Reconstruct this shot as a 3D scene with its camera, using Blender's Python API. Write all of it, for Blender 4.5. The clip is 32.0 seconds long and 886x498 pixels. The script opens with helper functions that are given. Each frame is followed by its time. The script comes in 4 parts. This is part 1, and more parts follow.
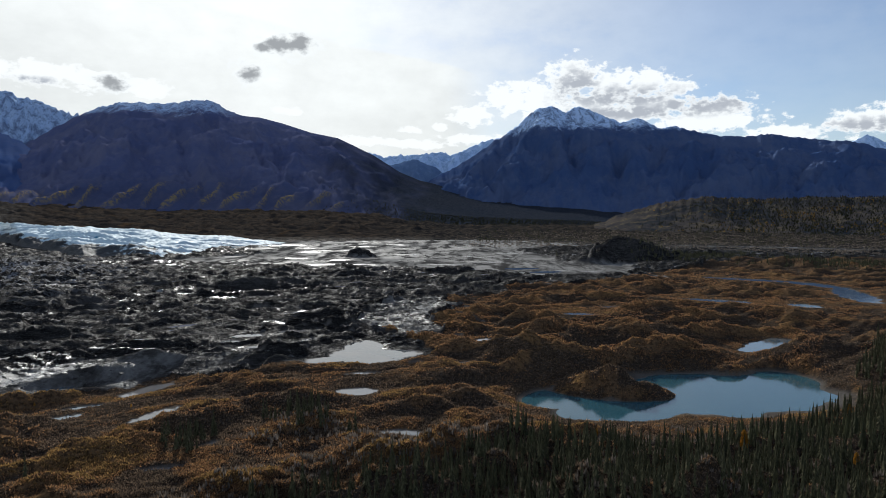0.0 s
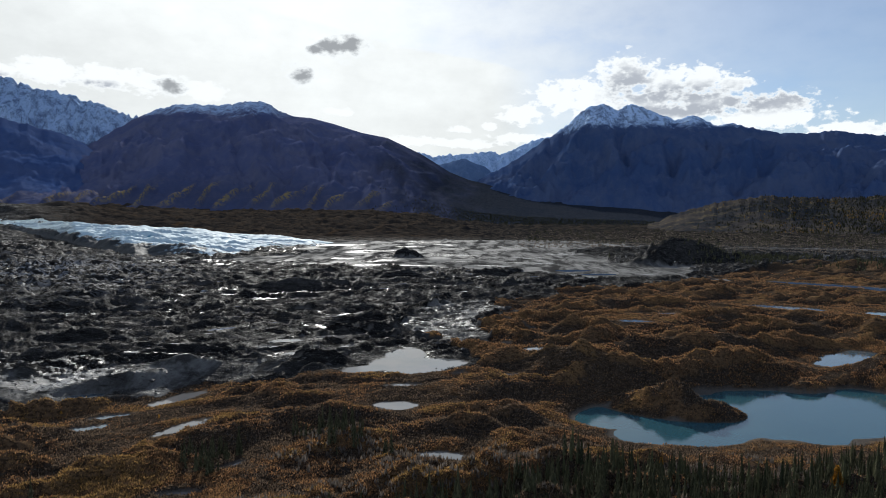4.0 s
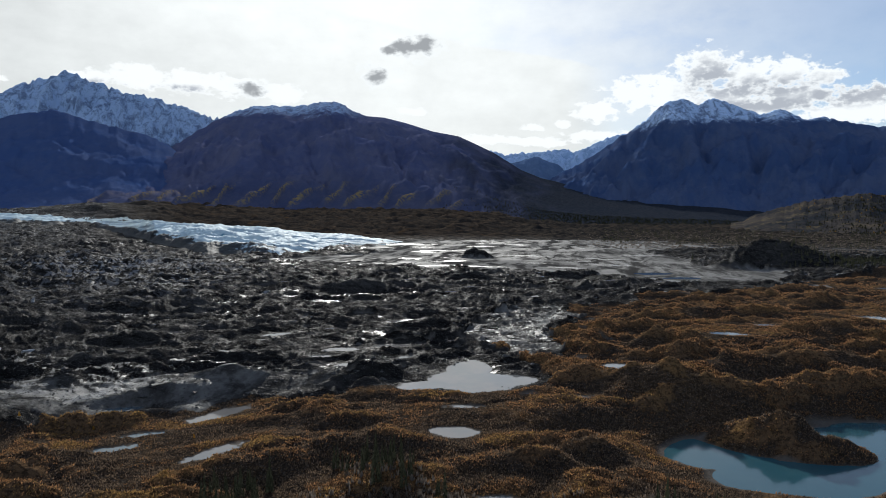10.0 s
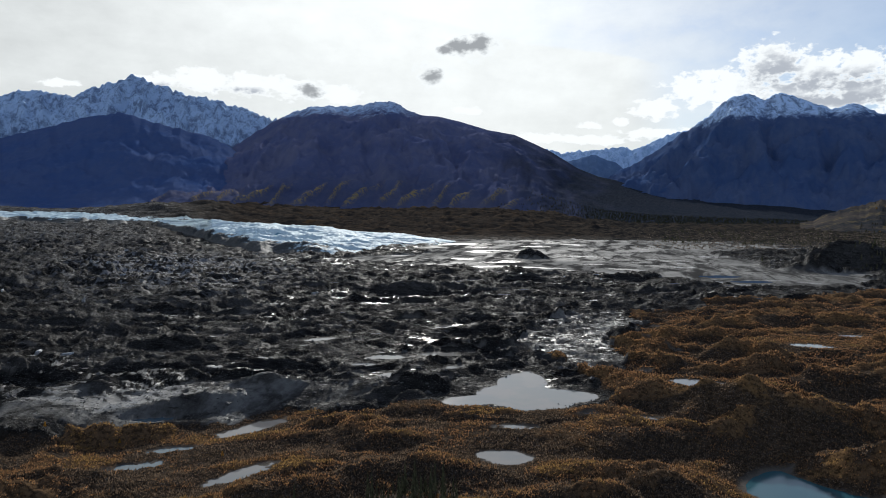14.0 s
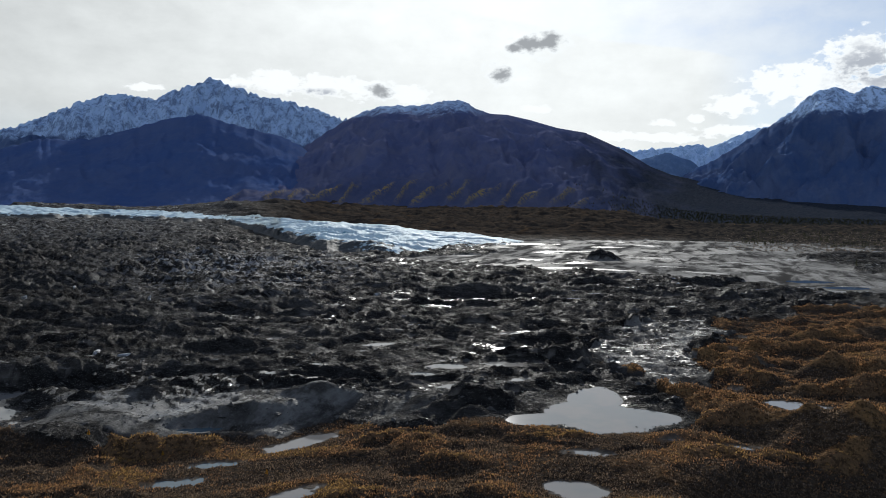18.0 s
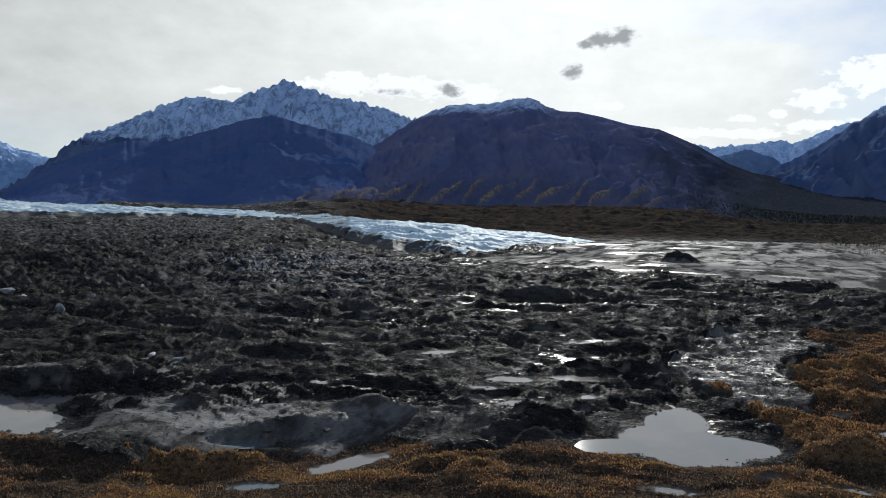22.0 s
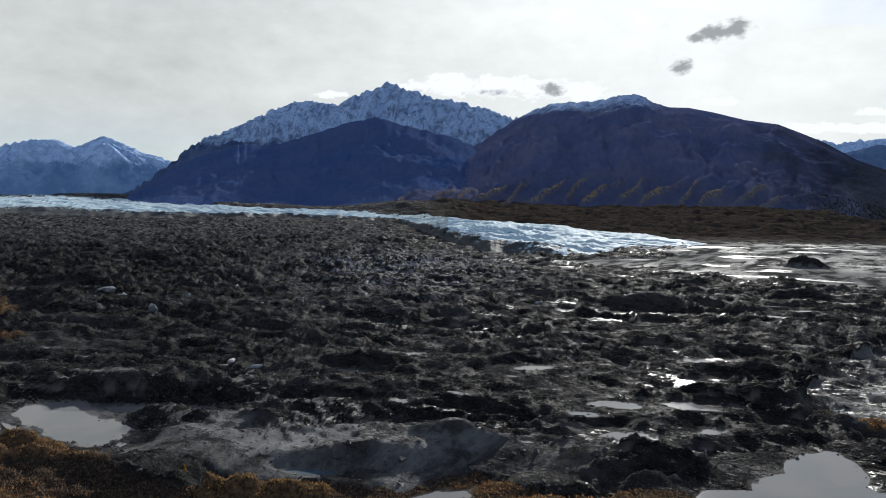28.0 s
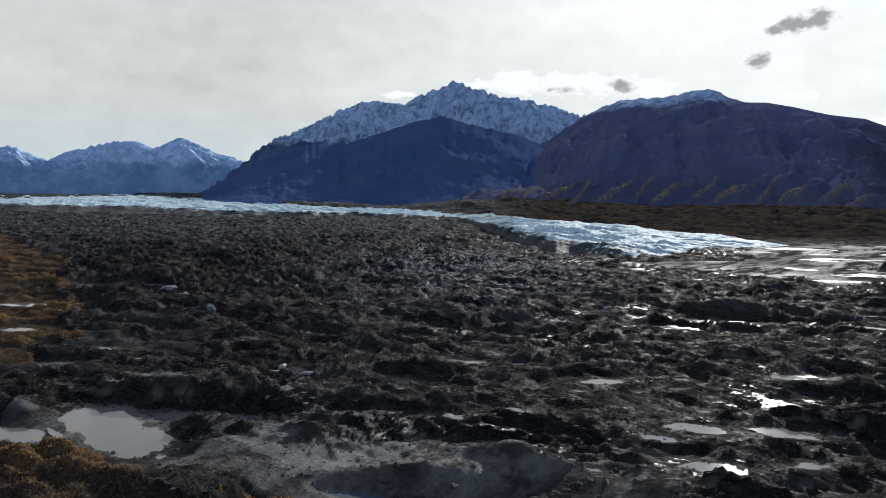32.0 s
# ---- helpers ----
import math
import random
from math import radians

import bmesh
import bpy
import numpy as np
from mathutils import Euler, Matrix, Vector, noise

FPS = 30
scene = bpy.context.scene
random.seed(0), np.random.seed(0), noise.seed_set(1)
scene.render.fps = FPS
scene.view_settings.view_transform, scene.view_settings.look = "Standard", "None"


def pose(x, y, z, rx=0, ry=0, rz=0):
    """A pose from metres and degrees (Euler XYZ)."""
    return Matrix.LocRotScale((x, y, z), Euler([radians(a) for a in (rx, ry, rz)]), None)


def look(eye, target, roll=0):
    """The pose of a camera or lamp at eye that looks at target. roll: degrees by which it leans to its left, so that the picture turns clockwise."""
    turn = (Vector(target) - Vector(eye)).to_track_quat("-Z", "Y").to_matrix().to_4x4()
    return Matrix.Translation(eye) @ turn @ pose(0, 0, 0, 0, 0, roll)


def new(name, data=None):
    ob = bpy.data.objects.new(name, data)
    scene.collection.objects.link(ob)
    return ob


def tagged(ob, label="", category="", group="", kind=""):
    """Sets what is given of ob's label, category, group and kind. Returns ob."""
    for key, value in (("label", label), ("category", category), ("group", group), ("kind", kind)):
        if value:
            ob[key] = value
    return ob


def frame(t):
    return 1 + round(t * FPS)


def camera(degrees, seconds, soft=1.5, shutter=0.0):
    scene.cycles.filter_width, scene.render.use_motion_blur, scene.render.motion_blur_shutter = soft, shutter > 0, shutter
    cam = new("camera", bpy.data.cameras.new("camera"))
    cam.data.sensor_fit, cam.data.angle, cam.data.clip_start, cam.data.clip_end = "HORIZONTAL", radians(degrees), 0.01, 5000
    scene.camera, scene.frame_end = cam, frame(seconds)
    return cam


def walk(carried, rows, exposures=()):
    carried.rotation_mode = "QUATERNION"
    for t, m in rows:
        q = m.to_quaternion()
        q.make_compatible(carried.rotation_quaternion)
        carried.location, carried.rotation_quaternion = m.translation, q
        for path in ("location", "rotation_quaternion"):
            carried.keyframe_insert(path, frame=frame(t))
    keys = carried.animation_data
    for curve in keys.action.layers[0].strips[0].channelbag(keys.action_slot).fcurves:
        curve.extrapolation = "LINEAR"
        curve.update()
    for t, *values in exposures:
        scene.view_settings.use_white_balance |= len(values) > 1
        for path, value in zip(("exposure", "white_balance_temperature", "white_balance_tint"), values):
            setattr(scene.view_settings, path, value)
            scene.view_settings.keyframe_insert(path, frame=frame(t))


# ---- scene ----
cam = camera(65.5, 32.0, soft=0.9)
PATH = [
    (0, (-4.169, -1.563, 60.283), (-4.0769, 0.4316, 60.1733), 0.24),
    (3, (-2.830, 12.469, 60.462), (-2.8438, 14.4661, 60.3509), 0.29),
    (6, (-2.119, 26.250, 60.532), (-2.2397, 28.2428, 60.4185), 0.29),
    (8, (-1.714, 35.641, 60.549), (-1.9031, 37.6292, 60.4353), 0.32),
    (10, (-1.781, 45.297, 60.536), (-2.0381, 47.2773, 60.4199), 0.29),
    (12, (-2.324, 55.222, 60.491), (-2.6479, 57.1923, 60.3729), 0.26),
    (14, (-3.032, 64.929, 60.548), (-3.4460, 66.8824, 60.4287), 0.26),
    (17, (-5.567, 78.742, 60.528), (-6.1225, 80.6598, 60.4050), 0.39),
    (19, (-6.958, 87.612, 60.713), (-7.6086, 89.4992, 60.5893), 0.36),
    (21, (-9.129, 97.171, 60.837), (-9.8730, 99.0231, 60.7098), 0.38),
    (23, (-11.586, 105.271, 60.921), (-12.4202, 107.0845, 60.7937), 0.39),
    (25, (-14.119, 113.889, 60.475), (-15.0411, 115.6592, 60.3493), 0.33),
    (28, (-18.956, 125.588, 60.532), (-20.0036, 127.2868, 60.4037), 0.34),
    (30, (-22.468, 133.371, 60.448), (-23.5971, 135.0163, 60.3194), 0.33),
    (32, (-26.356, 140.424, 60.722), (-27.5597, 142.0157, 60.5897), 0.36),
]
walk(cam, [(t, look(eye, target, roll)) for t, eye, target, roll in PATH], [(0.0, 0.0, 6000, 8), (32.0, 0.0, 6000, 8)])

# ---- light: veiled sun high over the valley, blue sky behind and to the side ----
SUN_AZ, SUN_EL = 13.0, 21.0          # degrees left of +Y, degrees up
sun_dir = Vector((-math.sin(radians(SUN_AZ)) * math.cos(radians(SUN_EL)),
                  math.cos(radians(SUN_AZ)) * math.cos(radians(SUN_EL)), math.sin(radians(SUN_EL))))
sun = new("sun", bpy.data.lights.new("sun", "SUN"))
sun.data.energy, sun.data.angle, sun.data.color = 5.0, radians(0.8), (1.0, 0.93, 0.82)
sun.matrix_world = look(sun_dir * 4000, (0, 0, 0))


class Nodes:
    """Short hand for node trees."""
    def __init__(self, tree):
        self.t, self.n, self.l = tree, tree.nodes, tree.links

    def put(self, sock, v):
        if isinstance(v, bpy.types.NodeSocket):
            self.l.new(v, sock)
        elif v is not None:
            sock.default_value = v

    def math(self, op, a, b=None, c=None, clamp=False):
        n = self.n.new("ShaderNodeMath")
        n.operation, n.use_clamp = op, clamp
        for s, v in zip(n.inputs, (a, b, c)):
            self.put(s, v)
        return n.outputs[0]

    def mix(self, f, a, b):
        n = self.n.new("ShaderNodeMix")
        n.data_type = "RGBA"
        self.put(n.inputs[0], f), self.put(n.inputs[6], a), self.put(n.inputs[7], b)
        return n.outputs[2]

    def step(self, v, lo, hi, a=0.0, b=1.0):
        n = self.n.new("ShaderNodeMapRange")
        n.interpolation_type = "SMOOTHSTEP"
        self.put(n.inputs[0], v)
        for i, x in enumerate((lo, hi, a, b)):
            self.put(n.inputs[i + 1], x)
        return n.outputs[0]

    def noise(self, vec, scale, detail=4.0, rough=0.55, distort=0.0, kind=None):
        n = self.n.new("ShaderNodeTexNoise")
        self.put(n.inputs["Vector"], vec)
        n.inputs["Scale"].default_value, n.inputs["Detail"].default_value = scale, detail
        n.inputs["Roughness"].default_value, n.inputs["Distortion"].default_value = rough, distort
        return n.outputs[0]

    def xyz(self, x, y, z):
        n = self.n.new("ShaderNodeCombineXYZ")
        for s, v in zip(n.inputs, (x, y, z)):
            self.put(s, v)
        return n.outputs[0]

    def attr(self, name):
        n = self.n.new("ShaderNodeAttribute")
        n.attribute_name = name
        return n.outputs["Fac"]


def rgb(r, g, b):
    return (r, g, b, 1.0)


def make_world():
    w = bpy.data.worlds.new("sky")
    scene.world = w
    w.use_nodes = True
    k = Nodes(w.node_tree)
    bg = [n for n in k.n if n.type == "BACKGROUND"][0]
    sky = k.n.new("ShaderNodeTexSky")
    sky.sky_type, sky.sun_disc = "NISHITA", False
    sky.sun_elevation, sky.sun_rotation = radians(SUN_EL), radians(-SUN_AZ)
    sky.dust_density, sky.ozone_density = 0.4, 2.0
    tc = k.n.new("ShaderNodeTexCoord")
    sep = k.n.new("ShaderNodeSeparateXYZ")
    k.l.new(tc.outputs["Generated"], sep.inputs[0])
    x, y, z = sep.outputs
    deg = 57.29578
    az = k.math("MULTIPLY", k.math("ARCTAN2", k.math("MULTIPLY", x, -1.0), y), deg)
    el = k.math("MULTIPLY", k.math("ARCSINE", z), deg)
    wob = k.noise(k.xyz(k.math("MULTIPLY", az, 0.05), k.math("MULTIPLY", el, 0.16), 0.0), 1.0, 5.0, 0.55)
    fine = k.noise(k.xyz(k.math("MULTIPLY", az, 0.3), k.math("MULTIPLY", el, 0.5), 3.0), 1.0, 6.0, 0.6)
    # clear sky
    clear = k.n.new("ShaderNodeVectorMath")
    clear.operation = "MULTIPLY"
    k.l.new(sky.outputs[0], clear.inputs[0])
    clear.inputs[1].default_value = (SKY_STRENGTH * 0.93, SKY_STRENGTH * 0.95, SKY_STRENGTH * 1.06)
    # cloud veil: covers the sun's half, its upper edge sloping down to the side
    edge = k.math("ADD", k.math("ADD", 12.9, k.math("MULTIPLY", az, 0.215)), k.math("MULTIPLY", k.math("SUBTRACT", wob, 0.5), 3.4))
    veil = k.math("MULTIPLY", k.step(k.math("SUBTRACT", edge, el), -0.5, 0.9), k.step(az, -13.0, -2.0))
    veil = k.math("MAXIMUM", veil, k.math("MULTIPLY", k.step(az, 20.0, 42.0), k.step(wob, 0.2, 0.5, 0.62, 0.97)))
    thin = k.math("MULTIPLY", k.step(k.math("ADD", k.math("MULTIPLY", wob, 0.7), k.math("MULTIPLY", fine, 0.3)), 0.14, 0.54), k.step(az, -30.0, 4.0, 0.26, 0.85))
    veil = k.math("MAXIMUM", veil, thin)
    veil = k.math("MULTIPLY", veil, k.step(az, 75.0, 120.0, 1.0, 0.15))
    veil = k.math("MULTIPLY", veil, k.step(az, -150.0, -70.0, 0.15, 1.0))
    # the veil thins overhead, out of view, to lower the fill light
    veil = k.math("MULTIPLY", veil, k.step(el, 24.0, 44.0, 1.0, 0.2))
    low = k.math("MULTIPLY", k.step(az, 36.0, 60.0), k.step(el, 2.5, 8.0, 1.0, 0.0))
    veil = k.math("MULTIPLY", veil, k.math("SUBTRACT", 1.0, k.math("MULTIPLY", low, 0.45)))
    da = k.math("SUBTRACT", az, SUN_AZ)
    de = k.math("MULTIPLY", k.math("SUBTRACT", el, SUN_EL), 1.25)
    far = k.math("SQRT", k.math("ADD", k.math("MULTIPLY", da, da), k.math("MULTIPLY", de, de)))
    glow = k.step(far, 3.0, 46.0, 1.0, 0.0)
    lum = k.math("ADD", k.math("MULTIPLY", glow, 0.36), k.math("MULTIPLY", k.math("SUBTRACT", fine, 0.5), 0.26))
    lum = k.math("ADD", lum, k.math("ADD", 0.68, k.math("MULTIPLY", k.math("SUBTRACT", wob, 0.5), 0.30)))
    veil_col = k.n.new("ShaderNodeVectorMath")
    veil_col.operation = "SCALE"
    veil_col.inputs[0].default_value = (1.0, 0.978, 0.91)
    k.l.new(lum, veil_col.inputs[3])
    col = k.mix(k.math("MULTIPLY", veil, 0.97), clear.outputs[0], veil_col.outputs[0])
    puff = k.noise(k.xyz(k.math("MULTIPLY", az, 0.95), k.math("MULTIPLY", el, 1.5), 7.0), 1.0, 8.0, 0.58)

    def blobs(spots, lumpy):
        """The union of soft ellipses on the sky (azimuth, elevation, half sizes in degrees), with a billowing edge."""
        best = None
        for u, v, a, b in spots:
            p, q = k.math("DIVIDE", k.math("SUBTRACT", az, u), a), k.math("DIVIDE", k.math("SUBTRACT", el, v), b)
            d = k.math("SQRT", k.math("ADD", k.math("MULTIPLY", p, p), k.math("MULTIPLY", q, q)))
            d = k.math("SUBTRACT", 1.0, d)
            best = d if best is None else k.math("MAXIMUM", best, d)
        return k.math("ADD", best, k.math("MULTIPLY", k.math("SUBTRACT", puff, 0.5), lumpy))

    # heaped clouds over the mountain beside the valley: bright rims, grey undersides
    heap = blobs(((-13.2, 10.6, 2.9, 2.0), (-16.2, 10.0, 2.8, 1.6), (-18.8, 10.0, 2.4, 1.4), (-21.0, 9.7, 1.8, 0.9), (-8.0, 9.2, 2.8, 1.5), (-10.5, 9.0, 2.9, 1.9),
                  (-5.0, 7.8, 2.2, 1.0), (-15.0, 8.5, 4.2, 1.7), (-19.5, 8.3, 4.4, 1.3), (-24.0, 8.0, 3.4, 1.1), (-23.0, 7.0, 5.6, 1.0), (-17.0, 7.6, 5.0, 1.2),
                  (-33.8, 6.4, 3.2, 1.2), (-37.5, 6.8, 3.4, 1.5), (-29.0, 5.8, 4.4, 0.7)), 2.5)
    banks = blobs(((34.3, 9.3, 2.2, 0.75), (31.0, 9.8, 2.9, 1.1), (27.5, 9.6, 3.0, 1.1), (24.0, 9.5, 3.0, 1.1), (20.5, 9.1, 2.2, 0.9), (4.0, 5.7, 3.0, 0.5), (-0.5, 5.5, 3.6, 0.5),
                   (-5.0, 5.9, 3.2, 0.55), (9.9, 7.9, 1.5, 0.45), (0.2, 6.6, 1.1, 0.4), (-2.2, 6.9, 0.9, 0.4), (41.0, 8.8, 1.5, 0.35)), 2.2)
    under = blobs(((-17.2, 9.0, 4.6, 0.85), (-22.6, 8.2, 4.2, 0.75), (-13.4, 10.0, 1.7, 1.3), (-17.5, 7.9, 5.0, 0.6), (-34.5, 6.1, 3.0, 0.6), (33.6, 8.9, 1.6, 0.4), (28.0, 9.0, 1.6, 0.35)), 1.8)
    col = k.mix(k.math("MULTIPLY", k.step(k.math("MAXIMUM", heap, banks), 0.05, 0.42), 0.95), col, rgb(1.04, 1.02, 0.97))
    col = k.mix(k.math("MULTIPLY", k.math("MULTIPLY", k.step(under, -0.5, 0.7), k.step(k.math("MAXIMUM", heap, banks), 0.2, 0.75)), 0.95), col, rgb(0.46, 0.47, 0.50))
    # small grey rags below the veil, each with a bright rim of thinner cloud
    rags = ((10.3, 13.0, 1.9, 0.85), (9.0, 13.2, 1.3, 0.8), (11.6, 12.7, 1.2, 0.4), (12.9, 10.7, 1.15, 0.75), (22.9, 9.3, 1.15, 0.62))
    col = k.mix(k.step(blobs([(u, v, 1.9 * a, 2.0 * b) for u, v, a, b in rags], 2.4), 0.1, 0.7, 0.0, 0.75), col, rgb(1.0, 0.99, 0.95))
    col = k.mix(k.step(blobs(rags, 2.4), -0.05, 0.8, 0.0, 0.92), col, rgb(0.34, 0.34, 0.34))
    # broken clouds behind, out of view, added to light the mountain faces
    back = k.math("MULTIPLY", k.step(y, 0.25, -0.35), k.step(k.noise(k.xyz(k.math("MULTIPLY", az, 0.07), k.math("MULTIPLY", el, 0.12), 11.0), 1.0, 5.0, 0.6), 0.42, 0.58))
    col = k.mix(k.math("MULTIPLY", back, 0.6), col, rgb(0.86, 0.90, 1.0))
    k.l.new(col, bg.inputs["Color"])
    bg.inputs["Strength"].default_value = 1.0


SKY_STRENGTH = 0.095
make_world()

# ---- noise and shaping, all on arrays ----
def lattice(xi, yi, seed):
    h = (xi * 374761393 + yi * 668265263 + seed * 974634777) & 0xFFFFFFFF
    h = ((h ^ (h >> 13)) * 1274126177) & 0xFFFFFFFF
    return ((h ^ (h >> 16)) & 0xFFFF) / 65536.0 * (2 * math.pi)


def perlin(x, y, seed=0):
    x0, y0 = np.floor(x), np.floor(y)
    xi, yi = x0.astype(np.int64), y0.astype(np.int64)
    fx, fy = x - x0, y - y0
    u, v = fx * fx * fx * (fx * (fx * 6 - 15) + 10), fy * fy * fy * (fy * (fy * 6 - 15) + 10)
    def g(i, j):
        a = lattice(xi + i, yi + j, seed)
        return np.cos(a) * (fx - i) + np.sin(a) * (fy - j)
    a, b = g(0, 0), g(1, 0)
    c, d = g(0, 1), g(1, 1)
    return 1.4 * ((a + u * (b - a)) * (1 - v) + (c + u * (d - c)) * v)


def fbm(x, y, size, octaves=4, seed=0, gain=0.5):
    s, amp, f = 0.0, 1.0, 1.0 / size
    for i in range(octaves):
        s = s + amp * perlin(x * f + 17.3 * i, y * f - 9.1 * i, seed + i)
        amp, f = amp * gain, f * 2.03
    return s


def ridged(x, y, size, octaves=4, seed=0, gain=0.5):
    s, amp, f = 0.0, 1.0, 1.0 / size
    for i in range(octaves):
        s = s + amp * (1.0 - 2.0 * np.abs(perlin(x * f + 31.7 * i, y * f + 5.3 * i, seed + i)))
        amp, f = amp * gain, f * 2.1
    return s


def smooth(v, lo, hi):
    t = np.clip((v - lo) / (hi - lo), 0, 1)
    return t * t * (3 - 2 * t)


def inside(x, y, poly):
    """Which points lie in a polygon."""
    r = np.zeros(x.shape, bool)
    n = len(poly)
    for i in range(n):
        (x1, y1), (x2, y2) = poly[i], poly[(i + 1) % n]
        if y1 == y2:
            continue
        c = ((y1 > y) != (y2 > y)) & (x < (x2 - x1) * (y - y1) / (y2 - y1) + x1)
        r ^= c
    return r


CX, CY = -10.0, 70.0      # the middle of the flight, from which far things are laid out


def polar(x, y):
    return np.degrees(np.arctan2(-(x - CX), y - CY)), np.hypot(x - CX, y - CY)


def from_polar(az, r):
    a = np.radians(az)
    return CX - r * np.sin(a), CY + r * np.cos(a)


# ---- the plan ----
TUNDRA = [(-141, 233), (-122, 252), (-95, 260), (-68, 254), (-45, 268), (-1, 272), (8, 300), (-12, 322), (-28, 345), (-18, 385), (14, 375), (22, 430),
          (30, 480), (73, 533), (191, 610), (347, 780), (491, 880), (700, 900), (1500, 700), (1500, -900), (-1500, -900), (-1500, 640), (-690, 440),
          (-522, 362), (-338, 280), (-300, 236), (-262, 214), (-200, 211), (-160, 219)]
SILT = [(-300, 812), (-160, 770), (-82, 752), (40, 715), (110, 640), (215, 618), (262, 755), (190, 900), (190, 1101), (330, 1300), (240, 1425), (-34, 1430), (-253, 1300), (-235, 1010)]
MUDBAND = [(-250, 222), (-190, 244), (-150, 268), (-112, 286), (-85, 300), (-60, 296), (-66, 276), (-95, 264), (-140, 240), (-180, 220), (-220, 208)]
FOREST = [(-20, 150), (5, 160), (18, 176), (34, 186), (50, 178), (62, 174), (84, 190), (105, 204), (124, 211), (142, 220), (162, 240), (174, 262), (205, 298), (240, 316), (330, 330), (330, 150), (200, 100), (60, 95), (-60, 110)]
OUTWASH = [(-22, 335), (2, 322), (16, 352), (10, 400), (28, 440), (20, 475), (-14, 455), (-32, 395)]

# ponds: middle, half length, half width, turn in degrees, level, how cloudy the water is (0 blue lake, 1 grey silt)
LAKE = [(112, 252, 45, 30, 10, -8.0), (53, 246, 17, 13, 20, -8.0), (70, 230, 22, 12, 10, -8.0), (145, 267, 17, 16, 0, -8.0)]
# the long entry at (620, 1125) is the far river channel, not a pond
PONDS = [(-23, 285, 15.5, 14, 0, 0.0, 1), (-37, 277, 12, 5.5, 28, 0.0, 1), (-25, 303, 8, 14, 0, 0.0, 1), (-9, 288, 9, 7, 15, 0.0, 1), (-23, 234, 6, 4.6, 0, -2.0, 1), (34, 310, 9, 4.5, -5, 1.2, 1),
         (-82.5, 211, 8.2, 2.6, 62, -2.5, 1), (-100, 250, 10.5, 3.2, 60, -5.0, 1), (-112, 228, 6, 2, 32, -5.0, 0), (-7, 192, 6, 3.0, -5, -3.0, 1),
         (200, 447, 22, 8, -32, 1.2, 0.6), (247, 425, 10, 8, -60, 0.8, 0.6), (297, 593, 36, 11, -38, 0.6, 0.5), (330, 549, 36, 11, -76, 0.6, 0.5),
         (317, 482, 45, 12, 70, 0.6, 0.5), (177, 335, 25, 10, 40, -7.0, 0.3), (91, 384, 8, 4.5, -10, 2.2, 0.8), (-22, 254, 5, 1.6, 8, -0.4, 1),
         (-210, 234, 25, 9.5, -6, -2.7, 1), (-231, 238, 9, 8, 40, -2.7, 1), (-206, 257, 14, 4.4, 30, -3.4, 1), (-232, 215, 12, 5.5, 20, -3.0, 1),
         (-518, 380, 13, 7, 20, 0.6, 1), (-458, 312, 17, 6, 30, 0.4, 1), (-380, 276, 9, 5, 30, 0.0, 1), (-309, 279, 8, 3, 40, 0.0, 1), (-294, 256, 6, 2.5, 40, 0.0, 1),
         (-182, 324, 6.5, 2.7, 0, -2.0, 1), (-122, 357, 7, 3, 40, 0.6, 1), (-79, 326, 9.5, 4, 25, 1.2, 1), (-62, 335, 8, 3.4, 15, 1.2, 1), (-70, 301, 7, 2.8, 30, 0.6, 1),
         (-74, 402, 5.5, 3.2, 30, 0.8, 1), (-173, 357, 4, 2.4, 30, 0.0, 1), (-164, 287, 9, 2.6, 38, -2.0, 1), (-148, 296, 5, 2.2, 30, -2.0, 1), (-176, 492, 11, 4, 10, 0.0, 1),
         (-150, 470, 8, 2.5, 30, 0.2, 1), (-86, 312, 5, 2.0, 10, 1.0, 1), (-52, 315, 4, 1.8, 50, 1.0, 1), (13, 268, 4, 1.4, 10, 0.2, 1), (-57, 177, 3.2, 1.2, 60, -1.0, 1), (-63, 161, 3.5, 1.3, 10, -1.0, 1),
         (-130, 246, 6, 2.0, 20, -3.4, 0), (-113, 214, 6, 2.2, 35, -4.5, 0.5), (120, 420, 6, 2, 0, 1.0, 1), (620, 1125, 220, 40, -24, -0.5, 0.95), (112, 716, 19, 11, 15, 0.2, 0.7), (130, 676, 17, 9, 15, 0.2, 0.7)]
